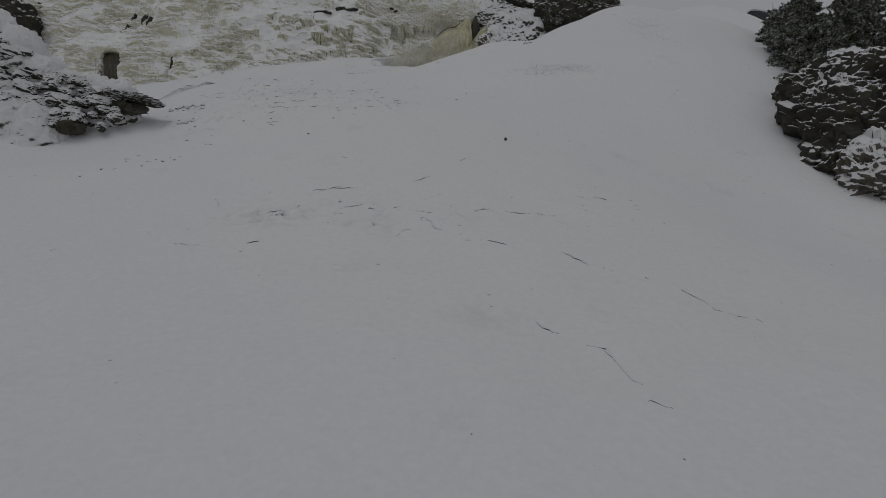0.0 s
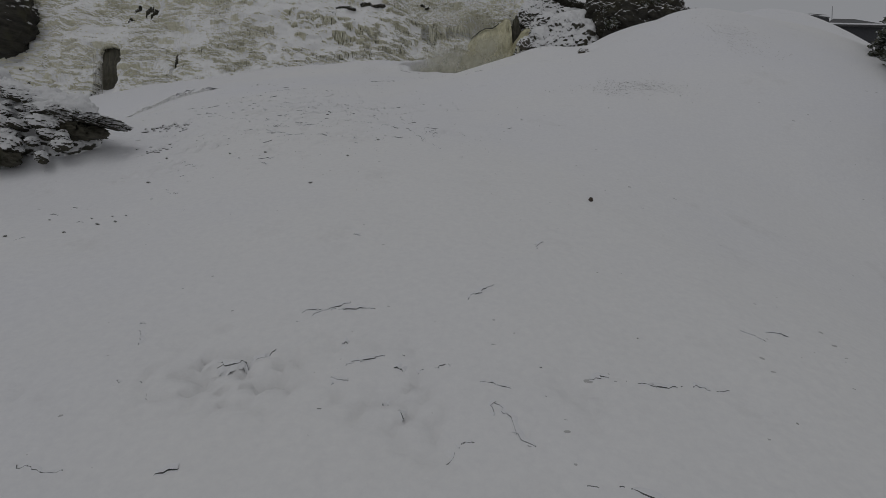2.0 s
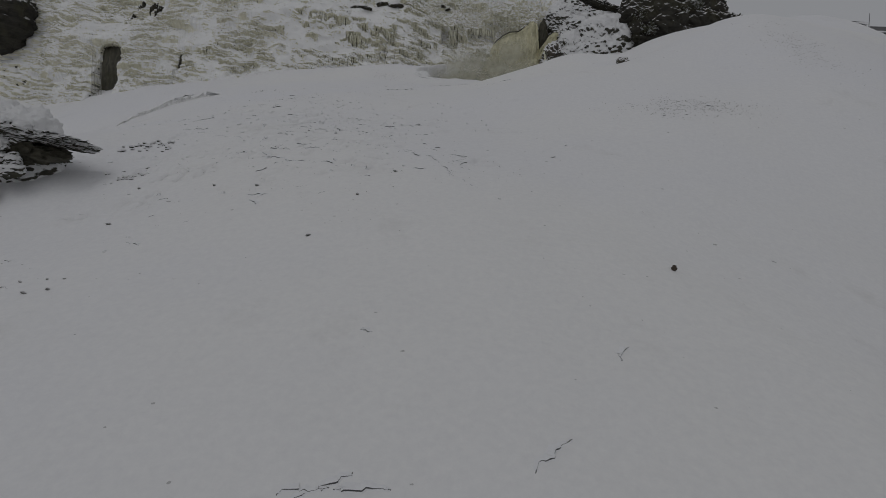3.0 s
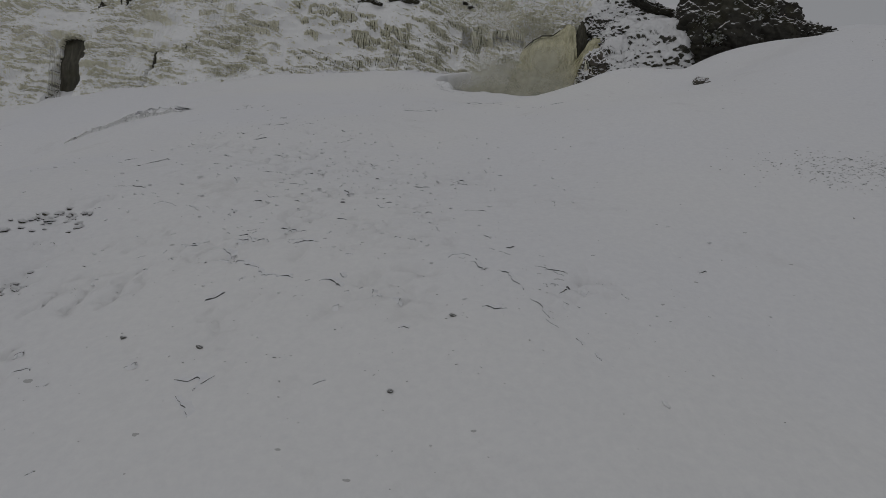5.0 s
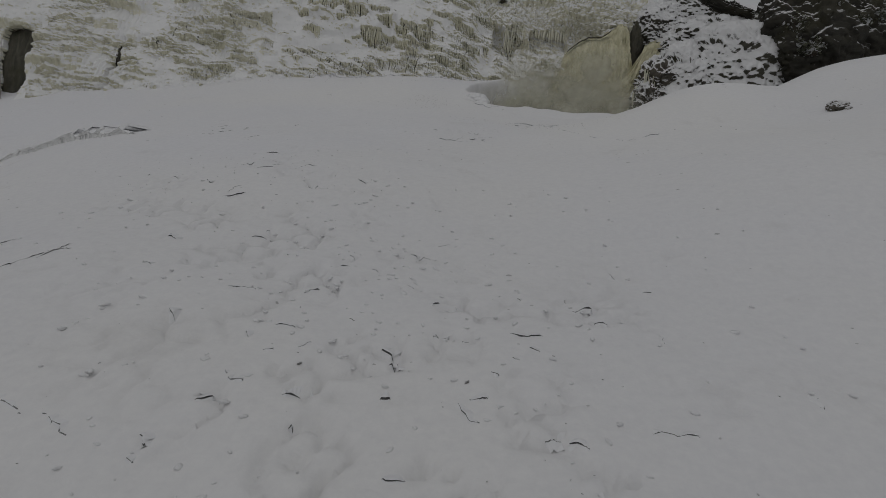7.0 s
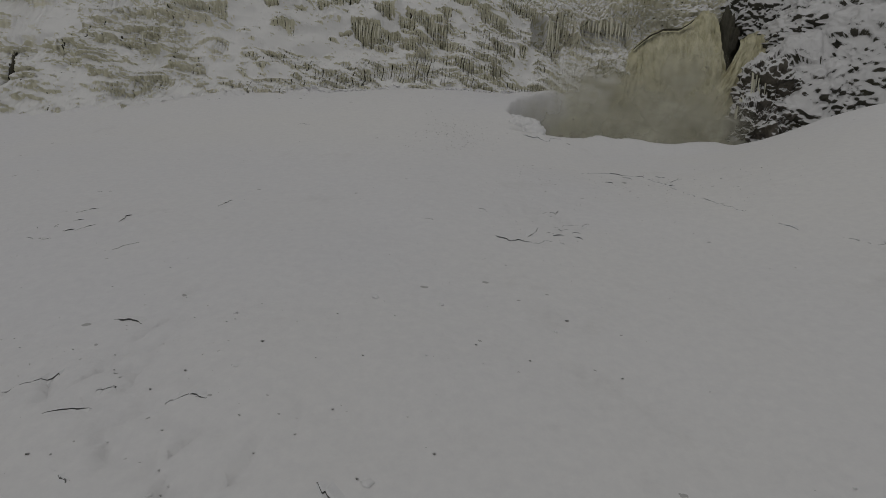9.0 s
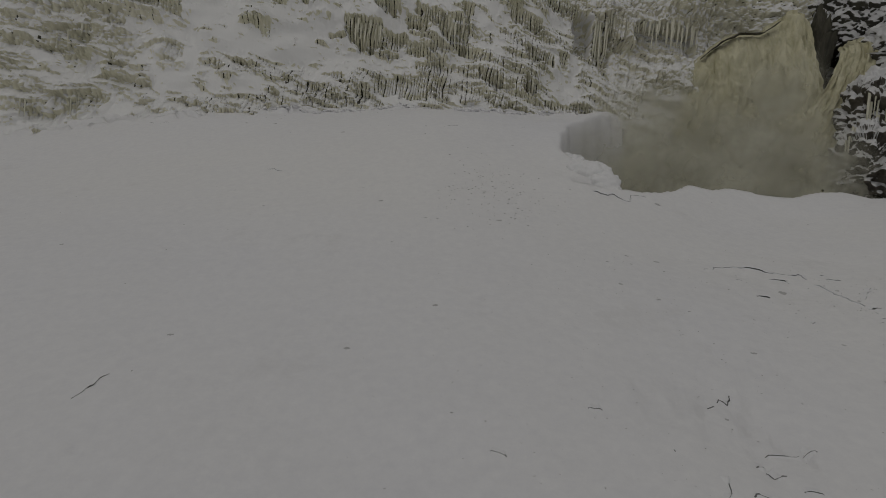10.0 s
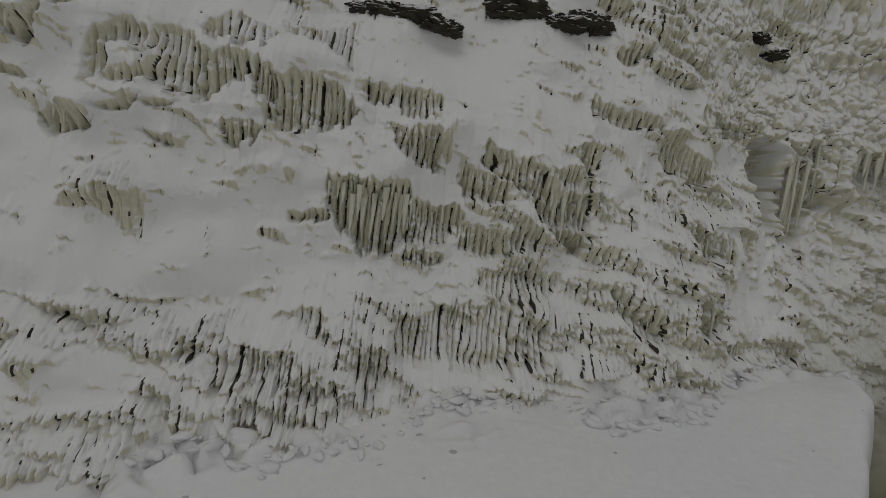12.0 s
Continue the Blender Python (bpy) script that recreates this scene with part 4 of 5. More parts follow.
rock("river_bank", "steep snowed-over bank above the side of the waterfall", ((7.8, 86.6, 44.4, 2.2, 1.6, 2.4), (10.4, 87.2, 46.0, 3.0, 2.0, 2.4)), SNOWY_ROCK, 0.5, 0.9, 11.0, cols=200, rows=130, billow=0.4)
rock("snow_block", "lumpy block of snow and ice leaning over the pool", ((-9.0, 74.0, 32.5, 0.8, 1.0, 0.8), (-8.7, 73.3, 32.2, 0.6, 0.7, 0.7), (-9.4, 75.2, 33.2, 0.5, 0.7, 0.5)), SNOW_CLEAN, 0.6, 0.6, 13.0, "snow block", 110, 70, 0.9)
for k, (x, z, low) in enumerate(((4.6, 37.0, 34.6), (5.5, 38.6, 35.6), (6.4, 38.2, 35.2), (5.0, 35.8, 33.8), (7.3, 39.6, 37.0), (7.2, 37.0, 35.0))):
    hung = new("icicle_curtain")
    hung.location = (x, 80.3 + 0.12 * k, low)
    tagged(hung, "yellowish icicles hanging down the layered river bank", "icicles", "ice on the river bank")
    r = random.Random(k + 70)
    for n in range(14):
        one = part("icicle", ICICLES[n % 7], hung)
        one.location = (-0.6 + 0.09 * n + r.uniform(-0.05, 0.05), r.uniform(-0.1, 0.4), z - low - r.uniform(0, 1.2))
        one.scale = (0.05 * r.uniform(0.6, 1.5), 0.06, (z - low) * r.uniform(0.2, 0.7))
rock("boulder", "dark shrub-grown boulder rising over the snow ridge", ((17.2, 80.0, 41.6, 3.4, 3.0, 4.4), (19.6, 80.6, 41.8, 3.0, 3.0, 4.2), (22.6, 81.0, 41.4, 3.4, 3.0, 3.6)), ROCK, 0.55, 1.9, 12.0, "boulder", 220, 140)
rock("rock_slab", "slanting dark rock slab capped with snow", ((26.5, 81.5, 41.6, 3.6, 2.2, 1.9),), ROCK, 0.8, 1.0, 15.0, cols=160, rows=90)
slab = rock("rock_slab", "slanting dark rock slab capped with snow above the bank", ((0, 0, 0, 2.6, 1.0, 0.42),), ROCK, 0.6, 0.5, 17.5, cols=120, rows=80)
slab.location, slab.rotation_euler = (12.4, 82.2, 44.6), (0.25, 0.34, 0)
rock("rock_slab", "low broken slab on the ridge in snow", ((31.5, 84.0, 42.6, 3.0, 2.0, 1.1),), ROCK, 0.5, 0.3, 18.0)


def rim(name, label, points, thick, deep, mat, seed):
    """A ragged rock edge running along points."""
    s = np.linspace(0, 1, 90)
    lx, ly, lz = along(points, s)
    a = np.linspace(0, 2 * np.pi, 19)[:, None]
    body = np.sin(np.pi * np.clip(s, 0.03, 0.97)) ** 0.4
    h = thick * body * np.clip(0.6 + 0.9 * vnoise(s * 9, seed, 0.5) + 0.3 * vnoise(s * 31, seed, 3.5), 0.15, 2)
    x = lx + 0 * a + 0.07 * vnoise(lx * 4, a * 2, seed)
    y = ly - 0.15 + deep * np.cos(a) * (1 + 0.4 * vnoise(lx * 3, a, seed))
    z = lz + h * np.sin(a) * (1 + 0.5 * vnoise(lx * 5, a * 1.5, seed + 4)) + 0.08 * vnoise(s * 14, seed, 7.5)
    return tagged(new(name, mesh_of(name, np.stack([x, y, z], -1).reshape(-1, 3), grid_faces(19, 90), mat)), label, "rock")


rim("brow_rock", "ragged dark wet rim from which the river falls", LIP[1:6], 0.05, 0.2, WET_ROCK_AND_SHADE, 21.5)
rock("boulder", "snow-capped boulder half sunk in the slope", ((9.8, 63.1, float(land(9.8, 63.1)) + 0.05, 0.5, 0.4, 0.34),), BANK_ROCK, 0.5, 0.3, 24.0, "boulder", 60, 40)
rock("alcove_rock", "dark wet rock wall behind the falling water", ((3.2, 87.6, 36.4, 3.4, 1.4, 5.0),), WET_ROCK_AND_SHADE, 0.4, 0.5, 33.0)
rock("alcove_rock", "dark wet rock beside the edge of the falling water", ((0.4, 87.0, 36.8, 1.7, 1.2, 4.3),), WET_ROCK_AND_SHADE, 0.4, 0.5, 34.0)
rock("rib_rock", "narrow dark rock rib parting the falling water", ((5.0, 85.3, 40.2, 0.55, 0.8, 3.2),), WET_ROCK_AND_SHADE, 0.5, 0.5, 35.0)
rock("hollow_rock", "dark wet rock at the back of the ice hollow", ((-48.4, 81.7, 31.8, 2.5, 1.6, 5.4),), WET_ROCK_AND_SHADE, 0.3, 0.5, 27.0)
rock("crevice_rock", "dark rock showing in a narrow cleft of the ice", ((-39.4, 80.2, 33.6, 0.22, 0.9, 2.5),), WET_ROCK_AND_SHADE, 0.3, 0.5, 28.0)
rock("bank_rock", "dark brown rock bank above the frozen cliff", ((-65.5, 79.5, 40.0, 5.8, 3.0, 4.6),), ROCK, 0.5, 0.5, 30.0)
for x, z, r in ((-46.6, 42.6, 0.28), (-44.8, 42.3, 0.28), (-43.8, 41.9, 0.24), (-47.0, 41.3, 0.26)):
    rib = rock("rock", "narrow dark rock rib showing through cliff snow", ((0, 0, 0, r, 0.5, 0.85),), ROCK, 0.5, 0.4, x, "rock", 40, 30)
    rib.location, rib.rotation_euler = (x, front_at(x, z) + 0.32, z), (-0.25, 0.4, 0)

# ---------------------------------------------------------------- trees


def leaf_quads(centres, size, rnd):
    verts, faces = [], []
    for c in centres:
        for _ in range(2):
            q = Euler((rnd.uniform(-0.9, 0.9), rnd.uniform(-0.9, 0.9), rnd.uniform(0, 6.3))).to_matrix()
            w, h = size * rnd.uniform(0.5, 1.1), size * rnd.uniform(0.25, 0.6)
            k = len(verts)
            for u, v in ((-w, -h * 0.4), (w * 0.2, -h), (w, 0), (-w * 0.1, h)):
                verts.append(tuple(Vector(c) + q @ Vector((u, v, rnd.uniform(-0.2, 0.2) * h))))
            faces.append([k, k + 1, k + 2, k + 3])
    return verts, faces


def tube(points, radii, sides=6):
    verts, faces = [], []
    for (p, r) in zip(points, radii):
        for s in range(sides):
            a = 2 * math.pi * s / sides
            verts.append((p[0] + r * math.cos(a), p[1] + r * math.sin(a), p[2]))
    for k in range(len(points) - 1):
        for s in range(sides):
            faces.append([k * sides + s, k * sides + (s + 1) % sides, (k + 1) * sides + (s + 1) % sides, (k + 1) * sides + s])
    return verts, faces


def conifer(height, reach, seed, label, bare=0.12, density=1.0):
    rnd = random.Random(seed)
    tree = new("cedar_tree")
    tagged(tree, label, "tree", "cedars on the rocky bank")
    bend = rnd.uniform(-0.3, 0.3)
    pts = [(bend * (t / 7) ** 2, 0.4 * bend * (t / 7), height * t / 7) for t in range(8)]
    v, f = tube(pts, [0.018 * height * (1.05 - t / 7) + 0.02 for t in range(8)])
    tips = []
    levels = int(height * 3.2)
    for k in range(levels):
        t = bare + (1 - bare) * k / levels
        z = height * t
        long = reach * (1 - t) ** 0.7 * rnd.uniform(0.6, 1.15) + 0.15
        for _ in range(rnd.randrange(3, 6)):
            a = rnd.uniform(0, 2 * math.pi)
            droop = rnd.uniform(-0.35, 0.1)
            x0, y0 = bend * t * t, 0.4 * bend * t
            end = (x0 + long * math.cos(a), y0 + long * math.sin(a), z + droop * long)
            n = len(v)
            bv, bf = tube([(x0, y0, z), end], [0.03, 0.008], 4)
            v += bv
            f += [[i + n for i in one] for one in bf]
            for _ in range(int(density * (4 + 8 * long))):
                s = rnd.uniform(0.2, 1.02)
                tips.append((x0 + (end[0] - x0) * s + rnd.gauss(0, 0.13), y0 + (end[1] - y0) * s + rnd.gauss(0, 0.13), z + (end[2] - z) * s + rnd.gauss(0, 0.10)))
    part("trunk", mesh_of("trunk", v, f, BARK), tree)
    lv, lf = leaf_quads(tips, 0.20, rnd)
    part("crown", mesh_of("crown", lv, lf, NEEDLE, False), tree, "dull green needles dusted with snow")
    return tree


def plant(x, y, height, reach, seed, sink=0.2, z=None, **more):
    t = conifer(height, reach, seed, "dull green cedar dusted with snow on the rocky bank", **more)
    t.location = (x, y, (float(land(x, y)) if z is None else z) - sink)
    t.rotation_euler = (0, 0, seed * 1.3)
    return t


for k, (x, y, hgt, reach) in enumerate(((35.6, 55.5, 7.0, 3.0), (38.0, 51.0, 9.0, 2.8), (42.0, 55.0, 12.0, 3.2), (46.0, 50.5, 11.0, 3.2), (40.5, 61.0, 9.0, 3.0),
                                        (46.5, 59.0, 13.0, 3.4), (36.0, 52.0, 5.5, 2.8), (51.5, 55.0, 12.0, 3.4), (40.0, 47.5, 7.0, 2.8), (44.5, 46.0, 8.0, 3.0),
                                        (37.6, 57.5, 8.0, 2.8), (34.6, 53.0, 3.5, 2.2), (35.0, 50.0, 4.5, 2.2), (36.6, 47.5, 5.0, 2.4), (39.0, 45.0, 5.0, 2.4), (34.4, 57.0, 4.0, 2.4), (31.4, 49.8, 4.4, 2.4), (30.4, 46.6, 3.4, 2.0), (32.8, 52.6, 5.5, 2.6), (29.6, 44.4, 2.6, 1.6), (32.2, 46.2, 4.8, 2.3), (33.4, 43.6, 4.6, 2.2), (34.0, 48.4, 6.0, 2.6), (43.0, 49.5, 9.0, 3.0), (49.0, 48.0, 10.0, 3.0), (39.2, 54.0, 8.0, 2.8))):
    plant(x, y, hgt, reach, k + 1, bare=0.02, density=2.6)
for k, (x, y, z, hgt, reach) in enumerate(((32.5, 39.0, 20.4, 3.0, 1.8), (34.5, 37.5, 20.0, 3.6, 2.0), (31.6, 36.4, 17.2, 2.4, 1.5), (33.0, 35.2, 15.4, 2.6, 1.6), (35.5, 40.0, 21.8, 4.0, 2.0), (31.0, 38.0, 18.8, 2.0, 1.4), (32.6, 36.0, 13.4, 2.0, 1.3))):
    plant(x, y, hgt, reach, k + 21, 0.3, z, bare=0.02, density=2.0)


def shrub(x, y, z, reach, height, seed, mat, label):
    rnd = random.Random(seed)
    s = new("shrub")
    s.location = (x, y, z)
    tagged(s, label, "shrub")
    v, f, tips = [], [], []
    for _ in range(26):
        a, r = rnd.uniform(0, 6.3), reach * rnd.uniform(0.2, 1.0)
        end = (r * math.cos(a), r * math.sin(a), height * rnd.uniform(0.4, 1.0))
        n = len(v)
        bv, bf = tube([(0.3 * end[0], 0.3 * end[1], -0.2), end], [0.04, 0.012], 4)
        v += bv
        f += [[i + n for i in one] for one in bf]
        for _ in range(22):
            t = rnd.uniform(0.3, 1.05)
            tips.append(tuple(c * t + rnd.gauss(0, 0.16) for c in end))
    part("stem_cluster", mesh_of("stem_cluster", v, f, BARK), s)
    lv, lf = leaf_quads(tips, 0.2, rnd)
    part("foliage", mesh_of("foliage", lv, lf, mat, False), s)


for k, (x, y, z, r, h) in enumerate(((15.3, 77.6, 41.0, 1.3, 1.4), (17.4, 77.2, 42.6, 1.5, 1.6), (19.2, 77.8, 41.6, 1.4, 1.4), (20.8, 78.2, 42.6, 1.4, 1.2), (16.2, 76.9, 39.6, 1.0, 1.0))):
    shrub(x, y, z, r, h, k + 5, NEEDLE, "low dark evergreen shrub clinging to the boulder")
for k, (x, y, r, h) in enumerate(((72.0, 130.0, 3.5, 4.5), (76.5, 131.0, 3.5, 4.0), (67.5, 129.5, 3.0, 3.5))):
    shrub(x, y, float(land(x, y)) + 0.0, r, h, k + 31, BRUSH, "bare grey-brown brush on the far crest")

# ---------------------------------------------------------------- house on the hill


def box(x0, x1, y0, y1, z0, z1, cut=0.0):
    """A box whose top slopes down by cut towards +x."""
    v = [(x, y, z) for z in (0, 1) for y in (y0, y1) for x in (x0, x1)]
    v = [(x, y, z0 if z == 0 else z1 - cut * (x - x0) / (x1 - x0)) for x, y, z in v]
    return v, [[0, 2, 3, 1], [4, 5, 7, 6], [0, 1, 5, 4], [1, 3, 7, 5], [3, 2, 6, 7], [2, 0, 4, 6]]


house = new("house")
house.location = (97.5, 166, 74.6)
tagged(house, "dark-clad house with a snow-dusted hipped roof on the crest", "house")
part("tower", mesh_of("tower", *box(-4.2, 1.6, 0, 7, -6, 5.8, 0.9), WALL_DARK, False), house)
part("tower_coping", mesh_of("tower_coping", *box(-4.4, 1.8, -0.2, 7.2, 5.72, 6.05, 0.9), SNOW_CLEAN, False), house)
part("wall", mesh_of("wall", *box(1.6, 18, 1, 12, -6, 3.4), WALL_DARK, False), house)
roof_v = [(0.6, 0, 3.3), (19, 0, 3.3), (19, 13, 3.3), (0.6, 13, 3.3), (7, 6.5, 7.6), (13, 6.5, 7.6), (0.6, 0, 3.0), (19, 0, 3.0), (19, 13, 3.0), (0.6, 13, 3.0)]
roof_f = [[0, 1, 5, 4], [1, 2, 5], [2, 3, 4, 5], [3, 0, 4], [0, 6, 7, 1], [1, 7, 8, 2], [2, 8, 9, 3], [3, 9, 6, 0], [9, 8, 7, 6]]
roof = part("roof", mesh_of("roof", roof_v, roof_f, SHINGLE, False), house)
part("snow_edge", mesh_of("snow_edge", *box(0.5, 19.1, -0.25, 0.1, 3.28, 3.6), SNOW_CLEAN, False), roof)
pole_v, pole_f = tube([(5.6, 5, 6.0), (5.6, 5, 10.5)], [0.12, 0.08])
part("pole", mesh_of("pole", pole_v, pole_f, METAL), house)

# ---------------------------------------------------------------- cracks, chunks and rubble on the snow


def crack(*path, lip=0.032, filling=None, whole=False, wander=1.0):
    """A broken line in the crust: its upper side stands up in short overhanging lips over a dark gap."""
    rnd = random.Random(int(abs(path[0][0] * 97 + path[0][1] * 31) * 10))
    p = np.array(path, float)
    if p[-1, 0] < p[0, 0]:
        p = p[::-1]
    run = np.r_[0, np.cumsum(np.hypot(*np.diff(p, axis=0).T))]
    s = np.linspace(0, run[-1], max(10, int(run[-1] / 0.05)))
    x, y = np.interp(s, run, p[:, 0]), np.interp(s, run, p[:, 1])
    k = rnd.uniform(0, 50)
    x, y = x + wander * (0.15 * vnoise(s / 0.4, k, 0.5) + 0.08 * vnoise(s / 0.11, k, 3)), y + wander * (0.16 * vnoise(s / 0.4, k, 7.5) + 0.10 * np.round(1.5 * vnoise(s / 0.2, k, 9)) / 1.5)
    tx, ty = np.gradient(x), np.gradient(y)
    n = np.hypot(tx, ty) + 1e-9
    nx, ny = -ty / n, np.maximum(tx / n, 0.3)
    taper = np.clip(np.sin(np.pi * np.linspace(0.02, 0.98, len(s))) * 2.2, 0, 1)
    h = lip * taper * (np.clip(0.8 + 0.5 * vnoise(s / 0.5, k, 5), 0.4, 1.3) if whole else np.clip(0.45 + 1.0 * vnoise(s / 0.35, k, 5) + 0.6 * vnoise(s / 0.09, k, 8), 0, 1.3))
    sunk = 0.03 * (1 - smooth(0.0, 0.35 * lip, h))
    off = np.stack([0 * h - 0.10, 0 * h - 0.008, 0.15 * h + 0.008, 0.2 * h, -0.25 * h, 0.4 * h, 0.15 + 3 * h], 1)
    rise = np.stack([0 * h - 0.04, 0 * h + 0.012, 0 * h + 0.014, 0.5 * h, h, 1.15 * h, 0 * h - 0.04], 1)
    px, py = x[:, None] + nx[:, None] * off, y[:, None] + ny[:, None] * off
    v = np.stack([px, py, land(px, py) + rise - sunk[:, None]], -1)
    m = v.reshape(-1, 3).mean(0)
    me = mesh_of("crack", (v - m).reshape(-1, 3), grid_faces(len(s), 7), [SNOW_CLEAN, filling or CRACK], False)
    me.polygons.foreach_set("material_index", np.tile([0, 1, 1, 1, 0, 0], len(s) - 1))
    ob = new("crack", me)
    ob.location = m
    return tagged(ob, "narrow dark crack with raised snow lips across the slope", "crack", "cracks in the snow")


crack((-6.7, 20.6), (-6.1, 20.9), (-5.6, 21.2))
crack((-4.0, 20.6), (-3.1, 21.0), (-2.6, 21.0))
crack((-1.6, 18.4), (-0.9, 19.0), (-0.7, 19.9))
crack((-0.7, 19.9), (-0.4, 19.0), (0.0, 18.8))
crack((0.7, 18.2), (1.6, 17.9), (2.1, 17.9))
crack((3.7, 17.7), (4.4, 17.3), (5.0, 17.0), (5.6, 16.9))
crack((6.2, 16.7), (6.5, 16.6))
crack((7.1, 16.6), (7.3, 16.3), (7.5, 15.6), (7.7, 15.2), (8.4, 15.1), (8.8, 14.8))
crack((2.2, 13.5), (2.4, 13.3), (2.7, 13.2), (3.1, 12.9), (3.7, 12.6), (3.9, 12.0), (4.3, 11.3))
crack((-9.0, 18.1), (-7.9, 18.0), (-7.2, 18.4))
crack((-6.5, 17.9), (-6.1, 18.1))
crack((-8.6, 20.2), (-7.6, 19.9))
crack((-12.7, 17.7), (-12.2, 17.9))
crack((1.2, 20.6), (2.7, 20.7), (4.3, 20.9))
crack((6.3, 23.4), (7.0, 23.5))
crack((-5.4, 22.5), (-4.1, 22.8))
crack((4.1, 10.8), (4.4, 10.5), (4.6, 10.2))
crack((-5.3, 22.1), (-4.9, 22.5), (-4.5, 22.6), (-4.0, 22.7), (-3.4, 22.7))
crack((-2.4, 20.6), (-1.6, 20.8))
crack((-1.3, 23.0), (-1.1, 23.3), (-0.6, 23.8))
crack((5.6, 23.3), (6.2, 23.0))
crack((0.8, 26.0), (1.1, 26.6))
crack((-5.0, 26.2), (-4.6, 26.3))
crack((-6.5, 38.5), (-5.7, 38.8), (-5.3, 38.7), (-5.1, 38.1), (-4.4, 38.0), (-4.3, 37.5), (-3.9, 37.1), (-3.7, 36.8), (-3.5, 36.4), (-3.3, 36.1))
crack((-3.9, 38.5), (-3.0, 38.5), (-2.3, 38.2))
crack((-11.4, 37.3), (-11.1, 37.5))
crack((-12.4, 38.4), (-11.4, 38.1), (-10.3, 37.6), (-9.2, 37.3))
crack((-8.6, 37.1), (-8.1, 37.2), (-7.6, 36.8), (-7.6, 36.6))
crack((-6.0, 37.2), (-5.6, 37.4))
crack((-11.0, 34.1), (-10.4, 33.8), (-10.3, 34.0), (-10.3, 34.2))
crack((-12.3, 34.5), (-12.0, 34.6))
crack((-3.0, 35.9), (-2.9, 35.7))
crack((-2.8, 35.5), (-2.6, 35.2))
crack((-12.1, 39.5), (-11.3, 39.6), (-10.4, 39.4))
crack((-18.7, 43.4), (-17.4, 43.3))
crack((-19.4, 46.8), (-18.9, 47.9))
crack((-7.4, 41.0), (-6.7, 40.9), (-6.3, 40.2))
crack((-8.3, 34.0), (-8.0, 34.2))
crack((-19.8, 46.1), (-19.5, 46.6), (-18.9, 47.5))
crack((-21.1, 47.6), (-21.0, 48.4))
crack((-16.3, 42.0), (-15.3, 41.9), (-14.5, 41.5))
crack((-11.4, 41.9), (-11.1, 41.8))
crack((-8.9, 42.8), (-8.6, 42.3), (-8.4, 42.3))
crack((-14.2, 39.0), (-14.1, 39.2))
crack((-24.4, 59.1), (-23.9, 59.3))
crack((-22.2, 59.9), (-21.4, 60.0))
crack((-21.2, 60.4), (-20.9, 60.9))
crack((-17.1, 52.0), (-17.0, 52.3), (-16.8, 52.5))
crack((-13.0, 53.3), (-12.7, 53.1))
crack((-3.2, 62.1), (-2.5, 60.9), (-1.6, 60.2), (-0.1, 60.6), (0.9, 61.3))
crack((-10.8, 61.0), (-10.3, 60.8), (-9.9, 60.8), (-9.3, 60.8), (-8.9, 60.7))
crack((-9.2, 63.1), (-8.7, 63.4))
crack((-20.6, 61.1), (-20.6, 61.8))
crack((-7.1, 68.3), (-5.9, 68.8), (-4.9, 68.3), (-4.5, 66.3), (-4.3, 64.9), (-3.9, 64.0), (-3.4, 62.9))
crack((-17.4, 59.5), (-17.3, 59.6))
crack((-19.9, 72.7), (-19.3, 72.5), (-19.0, 72.6))
crack((-14.2, 76.2), (-13.6, 76.3))
crack((-9.3, 71.9), (-8.8, 72.0), (-8.2, 72.0), (-7.3, 72.4))
crack((-26.6, 77.9), (-26.0, 77.5), (-25.8, 77.7))
# short crevices in the broken, refrozen snow
rnd = random.Random(77)
for count, x0, y0, rx, ry in ((64, -11, 45, 5, 4), (24, -14.5, 38, 4, 3), (18, -17.5, 54, 3.5, 2.6), (16, -6, 37, 3.5, 2.6), (8, -20.5, 60.5, 3, 1.6), (12, -3, 20.5, 4, 1.2), (16, 9.4, 45.8, 2.4, 0.8), (10, 20.2, 54.8, 1.4, 2.2), (12, -2.6, 37.8, 1.0, 0.9), (14, -9.5, 61.8, 2.2, 0.8), (10, -6, 67.3, 2.0, 1.0), (12, -11.8, 39.5, 1.6, 0.7), (10, -15, 30, 4, 3)):
    for _ in range(count):
        x, y = x0 + rnd.gauss(0, 0.7) * rx, y0 + rnd.gauss(0, 0.7) * ry
        a, d = rnd.gauss(0, 0.5), rnd.choice((0.10, 0.14, 0.2, 0.35))
        crack((x - d * math.cos(a), y - d * math.sin(a)), (x, y + rnd.uniform(-0.4, 0.4) * d), (x + d * math.cos(a), y + d * math.sin(a)), lip=rnd.uniform(0.022, 0.048), wander=0.5)
# the long open crack below the side fall, its upper wall standing proud
wedge = crack((-36.7, 64.0), (-35.3, 64.3), (-31.4, 63.2), (-27.9, 61.4), (-25.7, 60.6), lip=0.42, filling=ICE, whole=True)
tagged(wedge, "long open crack with a broken wall of grey ice", "crack")


def chunk_mesh(seed, mat):
    bm = bmesh.new()
    bmesh.ops.create_icosphere(bm, subdivisions=2, radius=1)
    for v in bm.verts:
        k = 1 + 0.5 * noise.noise(v.co * 1.7 + Vector((seed * 7, 0, 0))) + 0.35 * noise.noise(v.co * 4.1 + Vector((seed * 5, 3, 0)))
        v.co = Vector((v.co.x * k, v.co.y * k * 0.8, v.co.z * k * 0.7))
    me = bpy.data.meshes.new("chunk")
    bm.to_mesh(me)
    bm.free()
    me.materials.append(mat)
    return me


